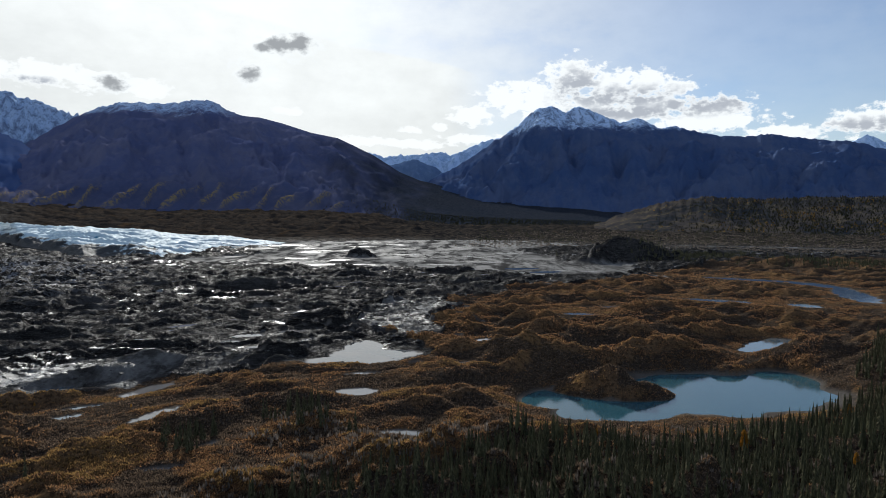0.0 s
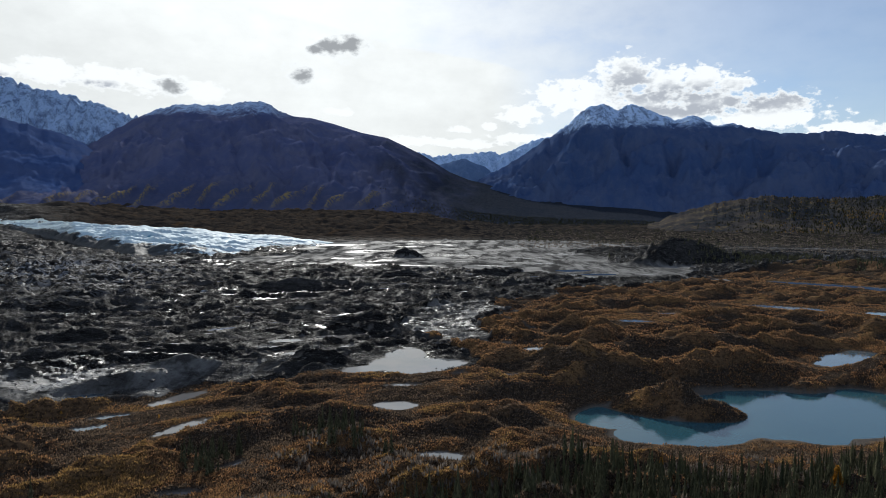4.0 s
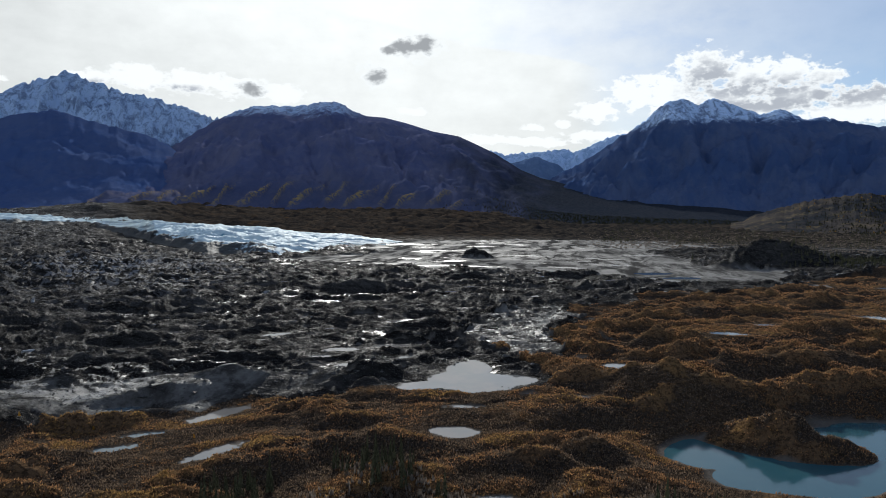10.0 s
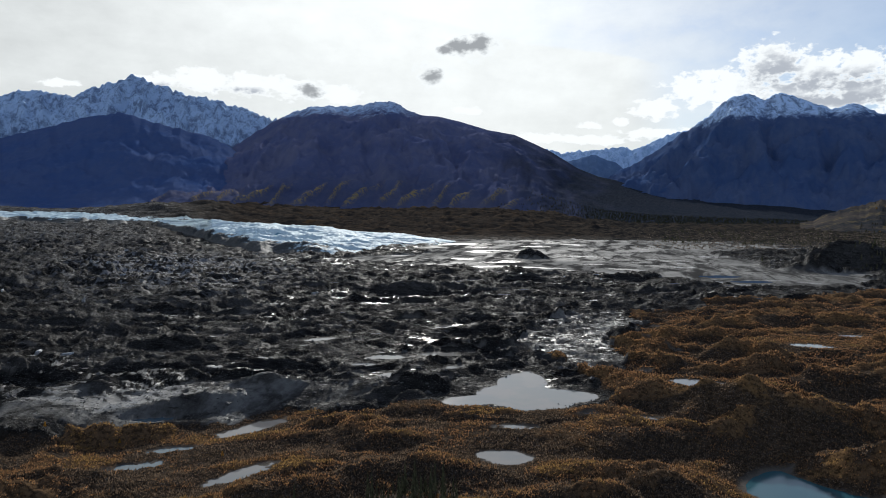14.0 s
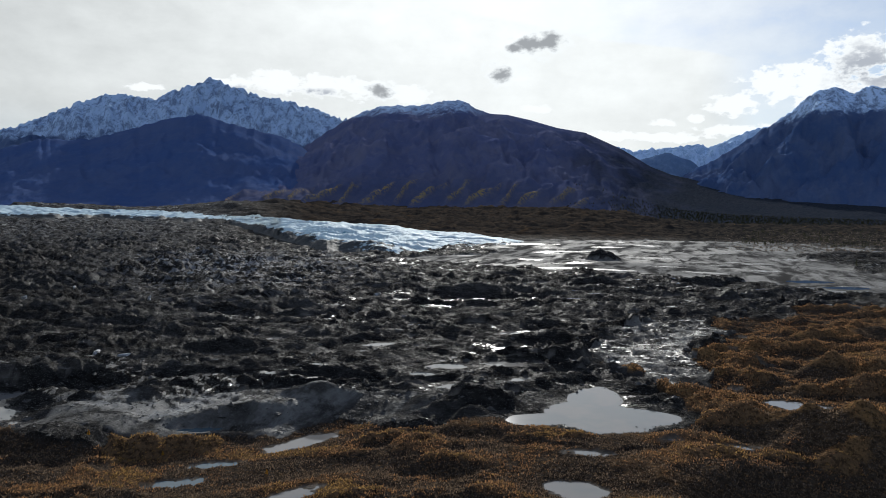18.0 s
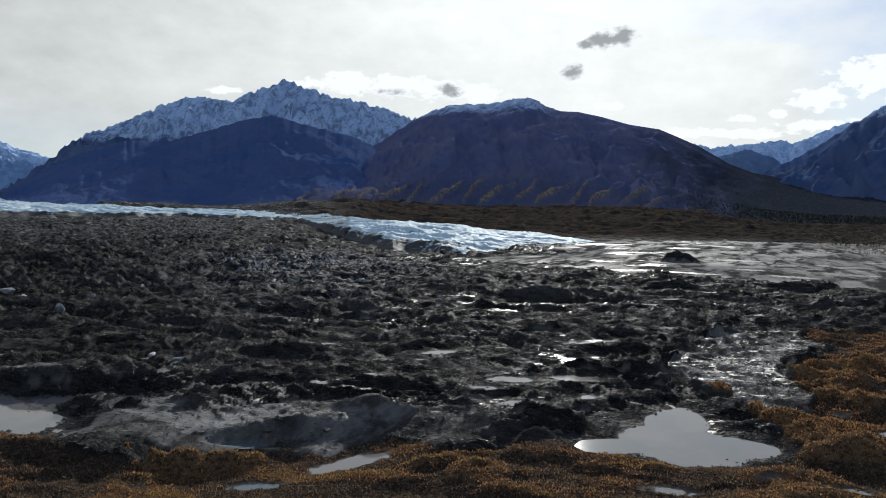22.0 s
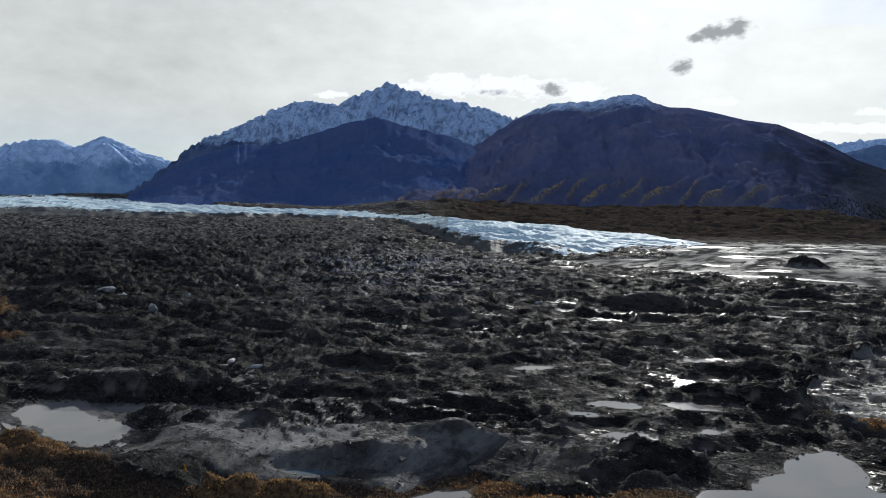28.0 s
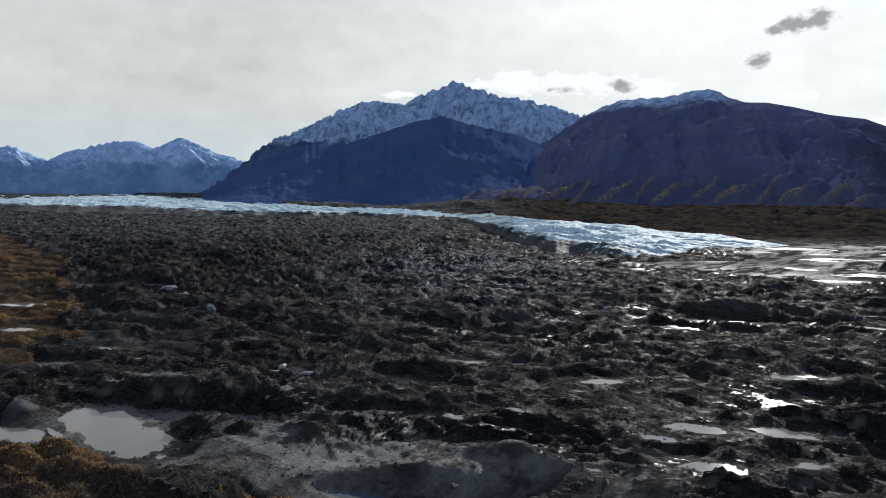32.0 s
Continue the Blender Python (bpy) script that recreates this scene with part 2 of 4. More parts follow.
# mounds: middle, half length, half width, turn, height
ISLETS = [(108, 284, 4.5, 2.0, 5, 1.3), (131, 282, 11, 4.2, 5, 3.6)]
MOUNDS = [(-131, 229, 15, 11, 20, -4.5), (-123, 221, 14, 10, 20, -3.0), (72, 252, 19, 9.5, -16, 9.5), (50, 285, 20, 12, 20, 4.5), (-60, 170, 11, 8, 30, 5.5), (-108, 279, 12, 5, 20, 4.5), (-54, 288, 12, 6, -10, 4.5),
          (-125, 258, 17, 5, 35, 2.5), (-75, 283, 10, 6, 20, 3.5), (268, 850, 62, 22, 12, 27.0), (214, 800, 24, 15, 20, 15.0), (-73, 902, 20, 14, 0, 9.5),
          (12, 255, 20, 7, 20, 4.0), (-40, 218, 24, 9, 20, 4.5), (15, 225, 16, 8, -20, 4.0), (35, 285, 15, 9, 30, 5.5), (-118, 555, 34, 12, 40, 6.0), (-60, 200, 20, 8, 25, 3.5),
          (-110, 195, 26, 8, 30, 4.0), (70, 320, 22, 10, 25, 5.0), (120, 345, 28, 10, 20, 5.0), (175, 300, 26, 12, 10, 6.0), (215, 270, 40, 22, 30, 9.0), (-5, 212, 13, 5, 10, 3.0),
          (140, 395, 26, 10, 30, 5.0), (60, 365, 20, 9, 30, 4.5), (30, 345, 18, 8, 30, 4.0), (100, 460, 30, 12, 30, 5.0), (175, 520, 30, 13, 20, 5.5), (-165, 262, 20, 4.5, 30, 2.5),
          (-415, 360, 30, 16, 30, 5.0), (-500, 420, 40, 20, 20, 7.0), (420, 790, 60, 20, -20, 7.0), (330, 760, 40, 16, 10, 6.0)]
GLACIER_AZ = (10.5, 12.1, 15.8, 20.4, 26.6, 30.4, 32.5, 35.0, 44.0, 49.0, 53.0, 61.0, 65.0, 75.0)
GLACIER_FRONT = (1200, 1128, 988, 866, 880, 1130, 1380, 1720, 1950, 1900, 1850, 1980, 2050, 2300)
GLACIER_BACK = (1230, 1330, 1480, 1500, 1500, 1560, 2000, 2450, 2550, 2700, 3300, 4600, 4650, 4650)
GLACIER_TOP = (0, 0, 3, 11, 25, 28, 28, 28, 38, 48, 62, 98, 92, 75)


def group_ponds(ponds):
    """Ponds of one level that overlap are one water."""
    out = []
    for cx, cy, a, b, turn, level, cloudy in ponds:
        if out and out[-1][1] == level and any(math.hypot(g[0] - cx, g[1] - cy) < g[2] + a for g in out[-1][0]):
            out[-1][0].append((cx, cy, a, b, turn))
        else:
            out.append(([(cx, cy, a, b, turn)], level, cloudy))
    return out


WATERS = group_ponds(PONDS)
POND_GROUPS = [([p[:5] for p in LAKE], LAKE[0][5])] + [w[:2] for w in WATERS]


def elliptic(x, y, cx, cy, a, b, turn):
    c, s = math.cos(radians(turn)), math.sin(radians(turn))
    u, v = (x - cx) * c + (y - cy) * s, -(x - cx) * s + (y - cy) * c
    return np.hypot(u / a, v / b)


def zones(x, y):
    """How much of each point is tundra, silt, wet outwash."""
    wx, wy = x + fbm(x, y, 40, 4, 11) * 14, y + fbm(x, y, 40, 4, 12) * 14
    tundra = inside(wx, wy, TUNDRA).astype(float)
    az, r = polar(x, y)
    sx, sy = x + fbm(x, y, 160, 4, 13) * 60, y + fbm(x, y, 60, 4, 14) * 26
    silt = inside(sx, sy, SILT).astype(float) * (elliptic(x, y, 255, 840, 85, 60, 15) > 1) * (elliptic(x, y, -73, 902, 24, 17, 0) > 1)
    wash = np.maximum(inside(wx, wy, OUTWASH).astype(float), 0.5 * inside(wx, wy, MUDBAND))
    far = smooth(r, 1150, 1500) * (1 - smooth(az, 28, 36))
    tundra = np.where(silt > 0.5, 0, np.maximum(tundra, far * (az < 36)))
    return tundra * (1 - wash), silt, wash


def ground_height(x, y, parts=None):
    az, r = polar(x, y)
    tundra, silt, wash = parts if parts is not None else zones(x, y)
    # the glacier's debris rises towards its upper end; moraines rise to the feet of the mountains
    up = np.interp(r, (0, 500, 900, 1400, 2000, 2500, 4000, 5200), (0, 1.5, 5, 13, 27, 58, 104, 120))
    z = up * smooth(az, 18, 50) * (1 - smooth(az, 80, 130))
    z = z + np.interp(r, (0, 1350, 1700, 2300, 2700), (0, 0, 16, 58, 66)) * smooth(az, -6, 8) * (1 - smooth(az, 30, 42))
    z = z + np.interp(r, (0, 1900, 2600, 5000), (0, 0, 10, 20)) * (1 - smooth(az, -6, 8))
    basin = np.exp(-(((x - 90) / 78) ** 2 + ((y - 226) / 47) ** 2) ** 1.5)
    z = z - 7.2 * basin - 4.5 * np.exp(-(((x + 103) / 35) ** 2 + ((y - 235) / 30) ** 2))
    moraine = smooth(r, 1380, 1600) * smooth(az, -8, 4) * (1 - smooth(az, 30, 40))
    z = z + moraine * (fbm(x * 0.6 + y * 0.2, y, 90, 5, 43, 0.55) * 9 - 3)
    z = z - 8 * np.exp(-(((x - 185) / 45) ** 2 + ((y - 345) / 30) ** 2))
    calm = (1 - 0.93 * silt) * (1 - 0.85 * basin)
    calm = calm * np.interp(r, (0, 1100, 1500, 2200), (1, 1, 1.0, 1.5))
    # hummocks of the tundra, long ridges of debris
    u, v = x * 0.94 + y * 0.34, -x * 0.34 + y * 0.94
    hum = fbm(u * 0.52, v, 17, 3, 21, 0.45) * 5.6 + ridged(u * 0.5, v, 52, 2, 25) * 1.4 + fbm(x, y, 7, 2, 27) * 1.5 + fbm(x, y, 2.8, 2, 28) * 0.4
    hum = hum - 1.3
    hum = np.where(hum > 0, hum, hum * 0.6) * np.interp(r, (0, 220, 300, 360, 1000), (1.25, 1.25, 1.2, 1.05, 0.8))
    wu, wv = u + fbm(x, y, 90, 3, 33) * 26, v + fbm(x, y, 90, 3, 34) * 22
    broken = smooth(fbm(wu * 0.5, wv, 55, 3, 35), -0.35, 0.35)
    tu, tv = x * 0.96 + y * 0.27 + fbm(x, y, 40, 3, 36) * 12, -x * 0.27 + y * 0.96 + fbm(x, y, 40, 3, 32) * 12
    deb = ridged(wu * 0.42, wv, 48, 2, 31, 0.5) * 1.8 + fbm(wu * 0.62, wv, 24, 5, 37, 0.55) * (1.9 + 1.5 * broken)
    rough = np.interp(r, (190, 300), (0.45, 1.0))
    deb = deb + rough * (ridged(tu * 0.42, tv, 11.0, 3, 39, 0.55) * (1.5 + 1.2 * broken) + ridged(wu * 0.5, wv, 5.2, 2, 38, 0.55) * 0.85) - 2.8
    deb = np.where(deb > -1.3, deb, -1.3 + (deb + 1.3) * 0.12)
    steep = smooth(az, 22, 42) * smooth(r, 420, 620)
    deb = deb * (1.0 + 0.6 * steep) * np.interp(r, (0, 900, 1700, 2200), (1, 1, 0.75, 0.4))
    z = z + calm * (hum * tundra + deb * (1 - tundra) * np.clip(1 - 1.2 * wash, 0.42, 1)) + silt * (fbm(x * 0.5, y, 60, 4, 41) * 0.5 + 0.25)
    for cx, cy, a, b, turn, h in MOUNDS:
        near = (np.abs(x - cx) < 2.6 * max(a, b)) & (np.abs(y - cy) < 2.6 * max(a, b))
        if near.any():
            d = elliptic(x[near], y[near], cx, cy, a, b, turn) + fbm(x[near], y[near], 9, 3, 51) * 0.12
            z[near] += 0 if h == 9.5 else h * np.exp(-(d ** 2) * 1.1)
    sunk = np.zeros(x.shape)
    for group, level in POND_GROUPS:
        xs_, ys_, m = [g[0] for g in group], [g[1] for g in group], max(g[2] for g in group) + 62
        near = (x > min(xs_) - m) & (x < max(xs_) + m) & (y > min(ys_) - m) & (y < max(ys_) + m)
        if near.any():
            d = np.full(z[near].shape, 99.0)
            for cx, cy, a, b0, turn in group:
                d = np.minimum(d, (elliptic(x[near], y[near], cx, cy, a, b0, turn) - 1) * (a * b0) ** 0.5)
            open_side = 15 if xs_[0] > 20 else (18 if ys_[0] < 262 and xs_[0] > -130 else 6.0)
            w = 0.9 * np.exp(-(np.clip(d, 0, None) / (open_side * np.clip(r[near] / 240, 1, 2.0))) ** 2)
            z[near] += w * 0.85 * (level + 0.5 - z[near])
    for group, level in POND_GROUPS + [([p[:5]], p[5]) for p in PUDDLES]:
        b = max(g[3] for g in group)
        reach = 1 + min(11.0 / b, 1.9) if b > 2.2 else 1.8
        xs_, ys_, m = [g[0] for g in group], [g[1] for g in group], 1.25 * reach * max(g[2] for g in group) + 1
        near = (x > min(xs_) - m) & (x < max(xs_) + m) & (y > min(ys_) - m) & (y < max(ys_) + m)
        if near.any():
            xs, ys = x[near], y[near]
            d = np.full(xs.shape, 9.0)
            for cx, cy, a, b0, turn in group:
                d = np.minimum(d, elliptic(xs, ys, cx, cy, a, b0, turn))
            d = d + fbm(xs, ys, max(b * 1.0, 2.5), 4, 61) * (0.22 if b > 6 else 0.34 if b > 2.2 else 0.65)
            out = (d - 1) * b
            bank = level + np.where(out < 0, np.maximum(out, -6) * 0.2, out * np.where(b > 2.2, 0.10, 0.22))
            w = smooth(d, 1.05, reach)
            free = np.where(d < 2.0, np.maximum(z[near], level + 0.25), z[near])
            z[near] = np.where(d < 1.0, bank, bank * (1 - w) + free * w)
            sunk[near] = np.maximum(sunk[near], 1 - smooth(out, 0.1, 0.9 + 0.03 * b + (4.0 if b > 20 else 0)))
    for cx, cy, a, b, turn, h in MOUNDS:
        if h == 9.5:
            near = (np.abs(x - cx) < 50) & (np.abs(y - cy) < 50)
            if near.any():
                d = elliptic(x[near], y[near], cx, cy, a, b, turn) + fbm(x[near], y[near], 9, 3, 51) * 0.1
                bulk = np.clip(1.35 - d, 0, 1.15)
                if cy > 800:
                    bulk = np.clip(1.35 - d * 1.02, 0, 1.4)
                z[near] += (9.5 if cy > 800 else 8.0) * bulk * (1 + fbm(x[near], y[near], 7, 3, 52) * 0.25)
                sunk[near] *= 1 - smooth(bulk, 0.1, 0.2)
    for cx, cy, a, b, turn, h in ISLETS:
        near = (np.abs(x - cx) < 2.5 * a) & (np.abs(y - cy) < 2.5 * a)
        if near.any():
            d = elliptic(x[near], y[near], cx, cy, a, b, turn) + fbm(x[near], y[near], 4, 3, 53) * 0.2
            z[near] = np.maximum(z[near], LAKE[0][5] + h * np.clip(1.0 - d ** 2, -1, 1))
            sunk[near] *= 1 - smooth(1.0 - d, 0.1, 0.3)
    # the ground lies low under the ice
    front, back = np.interp(az, GLACIER_AZ, GLACIER_FRONT), np.interp(az, GLACIER_AZ, GLACIER_BACK)
    under = smooth(r, front + 50, front + 140) * (1 - smooth(r, back - 120, back)) * (az > 11) * (az < 74)
    z = z - under * np.interp(az, (11, 16, 24, 28, 33, 36), (2, 10, 12, 5, 5, 12))
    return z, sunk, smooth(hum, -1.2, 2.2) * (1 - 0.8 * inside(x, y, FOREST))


def scatter_puddles():
    rng = np.random.default_rng(5)
    out = []
    def some(n, cx, cy, sx, sy, lo, hi, level=0):
        for _ in range(n):
            out.append((cx + rng.normal() * sx, cy + rng.normal() * sy, rng.uniform(lo, hi) * 0.75, rng.uniform(lo, hi) * 0.26, rng.uniform(5, 45)))
    some(80, -68, 332, 18, 26, 0.8, 3.2, 0.8)
    some(60, -8, 400, 20, 45, 1.0, 4.0, 0.3)
    some(40, -110, 400, 40, 60, 1.5, 5.0, 0.2)
    some(45, -180, 330, 55, 45, 0.8, 3.2, -1.0)
    some(24, -240, 255, 22, 18, 1.0, 3.5, -2.4)
    some(45, -120, 560, 90, 80, 3, 10, 0.2)
    some(14, -280, 300, 40, 30, 1.5, 4.0, -1.0)
    some(30, 60, 600, 60, 40, 3, 11, 0.1)
    return out


PUDDLES = []
RAW = [p for p in scatter_puddles() if min(float(elliptic(np.array([p[0]]), np.array([p[1]]), *g)[0]) for grp, _ in POND_GROUPS for g in grp) > 1.7]
_x = np.array([p[0] + dx for p in RAW for dx in (-2, 0, 2)], float)
_y = np.array([p[1] for p in RAW for dx in (-2, 0, 2)], float)
_z = ground_height(_x, _y)[0].reshape(-1, 3).mean(1) - 0.5
PUDDLES = [(*p[:5], float(h)) for p, h in zip(RAW, _z)]


# ---- materials ----
def material(name):
    m = bpy.data.materials.new(name)
    m.use_nodes = True
    k = Nodes(m.node_tree)
    b = [n for n in k.n if n.type == "BSDF_PRINCIPLED"][0]
    pos = k.n.new("ShaderNodeNewGeometry").outputs["Position"]
    return m, k, b, pos


def bump(k, b, height, dist, strength=1.0):
    n = k.n.new("ShaderNodeBump")
    n.inputs["Strength"].default_value, n.inputs["Distance"].default_value = strength, dist
    k.l.new(height, n.inputs["Height"])
    k.l.new(n.outputs[0], b.inputs["Normal"])


def plain(name, a, c, scale, rough=0.8, dist=0.05):
    """A surface of two tones with grain at two sizes."""
    m, k, b, pos = material(name)
    f = k.math("ADD", k.math("MULTIPLY", k.noise(pos, scale, 5), 0.65), k.math("MULTIPLY", k.noise(pos, scale * 7, 3), 0.35))
    f = k.step(f, 0.3, 0.7)
    col = k.mix(f, rgb(*a), rgb(*c))
    k.l.new(col, b.inputs["Base Color"])
    b.inputs["Roughness"].default_value = rough
    bump(k, b, f, dist)
    return m


def ground_material():
    m, k, b, pos = material("ground")
    tundra, silt, wet, sunk, wash, far = (k.attr(n) for n in ("tundra", "silt", "wet", "sunk", "wash", "far"))
    crest = k.attr("crest")
    big, mid, small = k.noise(pos, 0.02, 4), k.noise(pos, 0.11, 5, 0.6), k.noise(pos, 0.9, 5, 0.7)
    grit = k.noise(pos, 3.5, 3, 0.7)
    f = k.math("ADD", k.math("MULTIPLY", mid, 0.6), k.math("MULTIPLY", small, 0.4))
    # Ground colour runs from dark brown in the hollows to ochre on the crests.
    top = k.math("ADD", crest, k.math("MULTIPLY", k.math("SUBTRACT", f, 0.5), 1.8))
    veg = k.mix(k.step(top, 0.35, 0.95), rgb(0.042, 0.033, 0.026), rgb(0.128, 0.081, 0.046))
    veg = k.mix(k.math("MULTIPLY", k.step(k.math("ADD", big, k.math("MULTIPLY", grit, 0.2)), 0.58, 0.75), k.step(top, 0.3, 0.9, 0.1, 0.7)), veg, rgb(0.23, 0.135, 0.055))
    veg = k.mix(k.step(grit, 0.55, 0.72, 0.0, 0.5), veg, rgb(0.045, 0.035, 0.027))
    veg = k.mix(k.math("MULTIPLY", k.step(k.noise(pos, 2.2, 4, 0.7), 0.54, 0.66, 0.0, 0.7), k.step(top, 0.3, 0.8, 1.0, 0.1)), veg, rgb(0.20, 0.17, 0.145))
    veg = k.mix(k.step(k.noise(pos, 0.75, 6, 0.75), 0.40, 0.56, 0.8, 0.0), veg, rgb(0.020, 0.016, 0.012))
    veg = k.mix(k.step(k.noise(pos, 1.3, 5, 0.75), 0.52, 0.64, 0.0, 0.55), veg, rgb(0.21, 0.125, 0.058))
    woods = k.mix(k.step(k.noise(pos, 0.045, 7, 0.7), 0.4, 0.62), rgb(0.017, 0.017, 0.017), rgb(0.056, 0.046, 0.036))
    woods = k.mix(k.step(k.noise(pos, 0.012, 5, 0.6), 0.6, 0.72, 0.0, 0.45), woods, rgb(0.075, 0.042, 0.017))
    veg = k.mix(far, veg, woods)
    flow = k.n.new("ShaderNodeVectorMath")
    flow.operation = "MULTIPLY"
    k.l.new(pos, flow.inputs[0])
    flow.inputs[1].default_value = (0.4, 1.0, 1.0)
    vein = k.noise(flow.outputs[0], 0.045, 7, 0.66, 0.6)
    g = k.math("ADD", k.math("MULTIPLY", vein, 0.55), k.math("MULTIPLY", k.noise(flow.outputs[0], 0.4, 5, 0.7), 0.45))
    rock = k.mix(k.step(g, 0.40, 0.64), rgb(0.0075, 0.0072, 0.007), rgb(0.044, 0.042, 0.0395))
    rock = k.mix(k.step(grit, 0.60, 0.68, 0.0, 0.8), rock, rgb(0.25, 0.24, 0.225))
    rock = k.mix(k.step(vein, 0.60, 0.72, 0.0, 0.5), rock, rgb(0.085, 0.082, 0.078))
    bare = k.attr("bare")
    rock = k.mix(k.math("MULTIPLY", bare, k.step(k.noise(pos, 0.13, 6, 0.66, 1.0), 0.50, 0.57, 0.0, 0.9)), rock, rgb(0.27, 0.27, 0.275))
    rock = k.mix(k.step(big, 0.5, 0.68, 0.0, 0.35), rock, rgb(0.020, 0.0195, 0.0195))
    streak = k.n.new("ShaderNodeVectorMath")
    streak.operation = "MULTIPLY"
    k.l.new(pos, streak.inputs[0])
    streak.inputs[1].default_value = (1.2, 0.32, 1.0)
    bar = k.noise(streak.outputs[0], 0.035, 9, 0.70, 0.8)
    mud = k.mix(k.step(bar, 0.38, 0.62), rgb(0.050, 0.048, 0.045), rgb(0.165, 0.161, 0.152))
    mud = k.mix(k.step(k.noise(streak.outputs[0], 0.022, 7, 0.62), 0.56, 0.62, 0.0, 0.85), mud, rgb(0.040, 0.039, 0.038))
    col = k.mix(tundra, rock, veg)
    shoremud = k.mix(small, rgb(0.085, 0.078, 0.070), rgb(0.15, 0.14, 0.125))
    col = k.mix(k.math("MULTIPLY", sunk, 0.85), col, shoremud)
    flat_mud = k.step(wash, 0.1, 0.5)
    col = k.mix(k.math("MULTIPLY", flat_mud, k.step(mid, 0.38, 0.55, 0.15, 0.95)), col, mud)
    col = k.mix(silt, col, mud)
    k.l.new(col, b.inputs["Base Color"])
    film = k.math("MULTIPLY", k.step(k.math("ADD", k.math("SUBTRACT", wet, k.math("MULTIPLY", wash, 0.2)), k.math("MULTIPLY", k.math("SUBTRACT", k.noise(flow.outputs[0], 0.38, 7, 0.76), 0.5), 3.0)), 0.70, 0.88), k.math("SUBTRACT", 1.0, tundra))
    damp = k.math("MULTIPLY", k.math("MAXIMUM", silt, k.math("MULTIPLY", flat_mud, k.step(mid, 0.44, 0.58, 0.0, 0.5))), k.math("MULTIPLY", k.step(bar, 0.44, 0.54, 0.0, 0.9), k.step(k.noise(pos, 0.007, 3), 0.40, 0.60, 0.15, 0.85)))
    sheen = k.math("MULTIPLY", k.step(k.math("ADD", k.math("MULTIPLY", mid, 0.5), k.math("MULTIPLY", small, 0.5)), 0.46, 0.60), k.math("SUBTRACT", 1.0, k.math("MAXIMUM", tundra, silt)))
    rough = k.math("SUBTRACT", k.math("SUBTRACT", 0.95, k.math("MULTIPLY", sheen, 0.37)), k.math("ADD", k.math("MULTIPLY", film, 0.40), k.math("MULTIPLY", damp, 0.30)))
    k.l.new(k.math("MAXIMUM", rough, 0.14), b.inputs["Roughness"])
    k.l.new(k.math("ADD", k.math("MULTIPLY", sheen, 0.04), k.math("ADD", k.math("MULTIPLY", film, 0.33), k.math("MULTIPLY", damp, 0.09))), b.inputs["Specular IOR Level"])
    dist = k.math("ADD", k.math("MULTIPLY", small, 0.75), k.math("MULTIPLY", grit, 0.26))
    dist = k.math("ADD", dist, k.math("MULTIPLY", k.noise(flow.outputs[0], 0.45, 5, 0.65), 1.1))
    dist = k.math("MULTIPLY", dist, k.math("MULTIPLY", k.math("SUBTRACT", 1.0, k.math("MULTIPLY", silt, 0.8)), k.math("SUBTRACT", 1.0, k.math("MULTIPLY", far, 0.8))))
    dist = k.math("MULTIPLY", dist, k.math("SUBTRACT", 1.0, k.math("MULTIPLY", film, 0.85)))
    bump(k, b, dist, 1.15, 1.0)
    return m


def water_material(name, tone, rough):
    m, k, b, pos = material(name)
    col = k.mix(k.step(k.noise(pos, 0.06, 3), 0.35, 0.65), rgb(*tone), rgb(tone[0] * 1.25, tone[1] * 1.12, tone[2] * 1.06))
    k.l.new(col, b.inputs["Base Color"])
    b.inputs["Roughness"].default_value, b.inputs["IOR"].default_value = rough, 1.333
    bump(k, b, k.noise(pos, 1.2, 3), 0.02, 0.25)
    return m


def ice_material():
    m, k, b, pos = material("glacier_ice")
    big, mid, small = k.noise(pos, 0.012, 4), k.noise(pos, 0.05, 5, 0.6), k.noise(pos, 0.4, 4, 0.6)
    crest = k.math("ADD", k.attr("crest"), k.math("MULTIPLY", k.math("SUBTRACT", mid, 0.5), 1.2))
    # Blue ice; sunlit white on crests and dark cracks are put into the colour.
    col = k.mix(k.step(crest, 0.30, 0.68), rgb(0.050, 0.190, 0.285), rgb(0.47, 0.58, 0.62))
    dirt = k.attr("dirt")
    grime = k.math("MULTIPLY", k.step(k.math("ADD", dirt, k.math("MULTIPLY", k.math("SUBTRACT", k.noise(pos, 0.09, 6, 0.65), 0.5), 1.6)), 0.35, 0.6), 0.97)
    col = k.mix(grime, col, k.mix(small, rgb(0.014, 0.014, 0.014), rgb(0.06, 0.06, 0.06)))
    k.l.new(col, b.inputs["Base Color"])
    k.l.new(k.step(small, 0.3, 0.7, 0.6, 0.85), b.inputs["Roughness"])
    b.inputs["Specular IOR Level"].default_value = 0.09
    bump(k, b, k.math("ADD", mid, k.math("MULTIPLY", small, 0.3)), 2.5, 0.8)
    return m


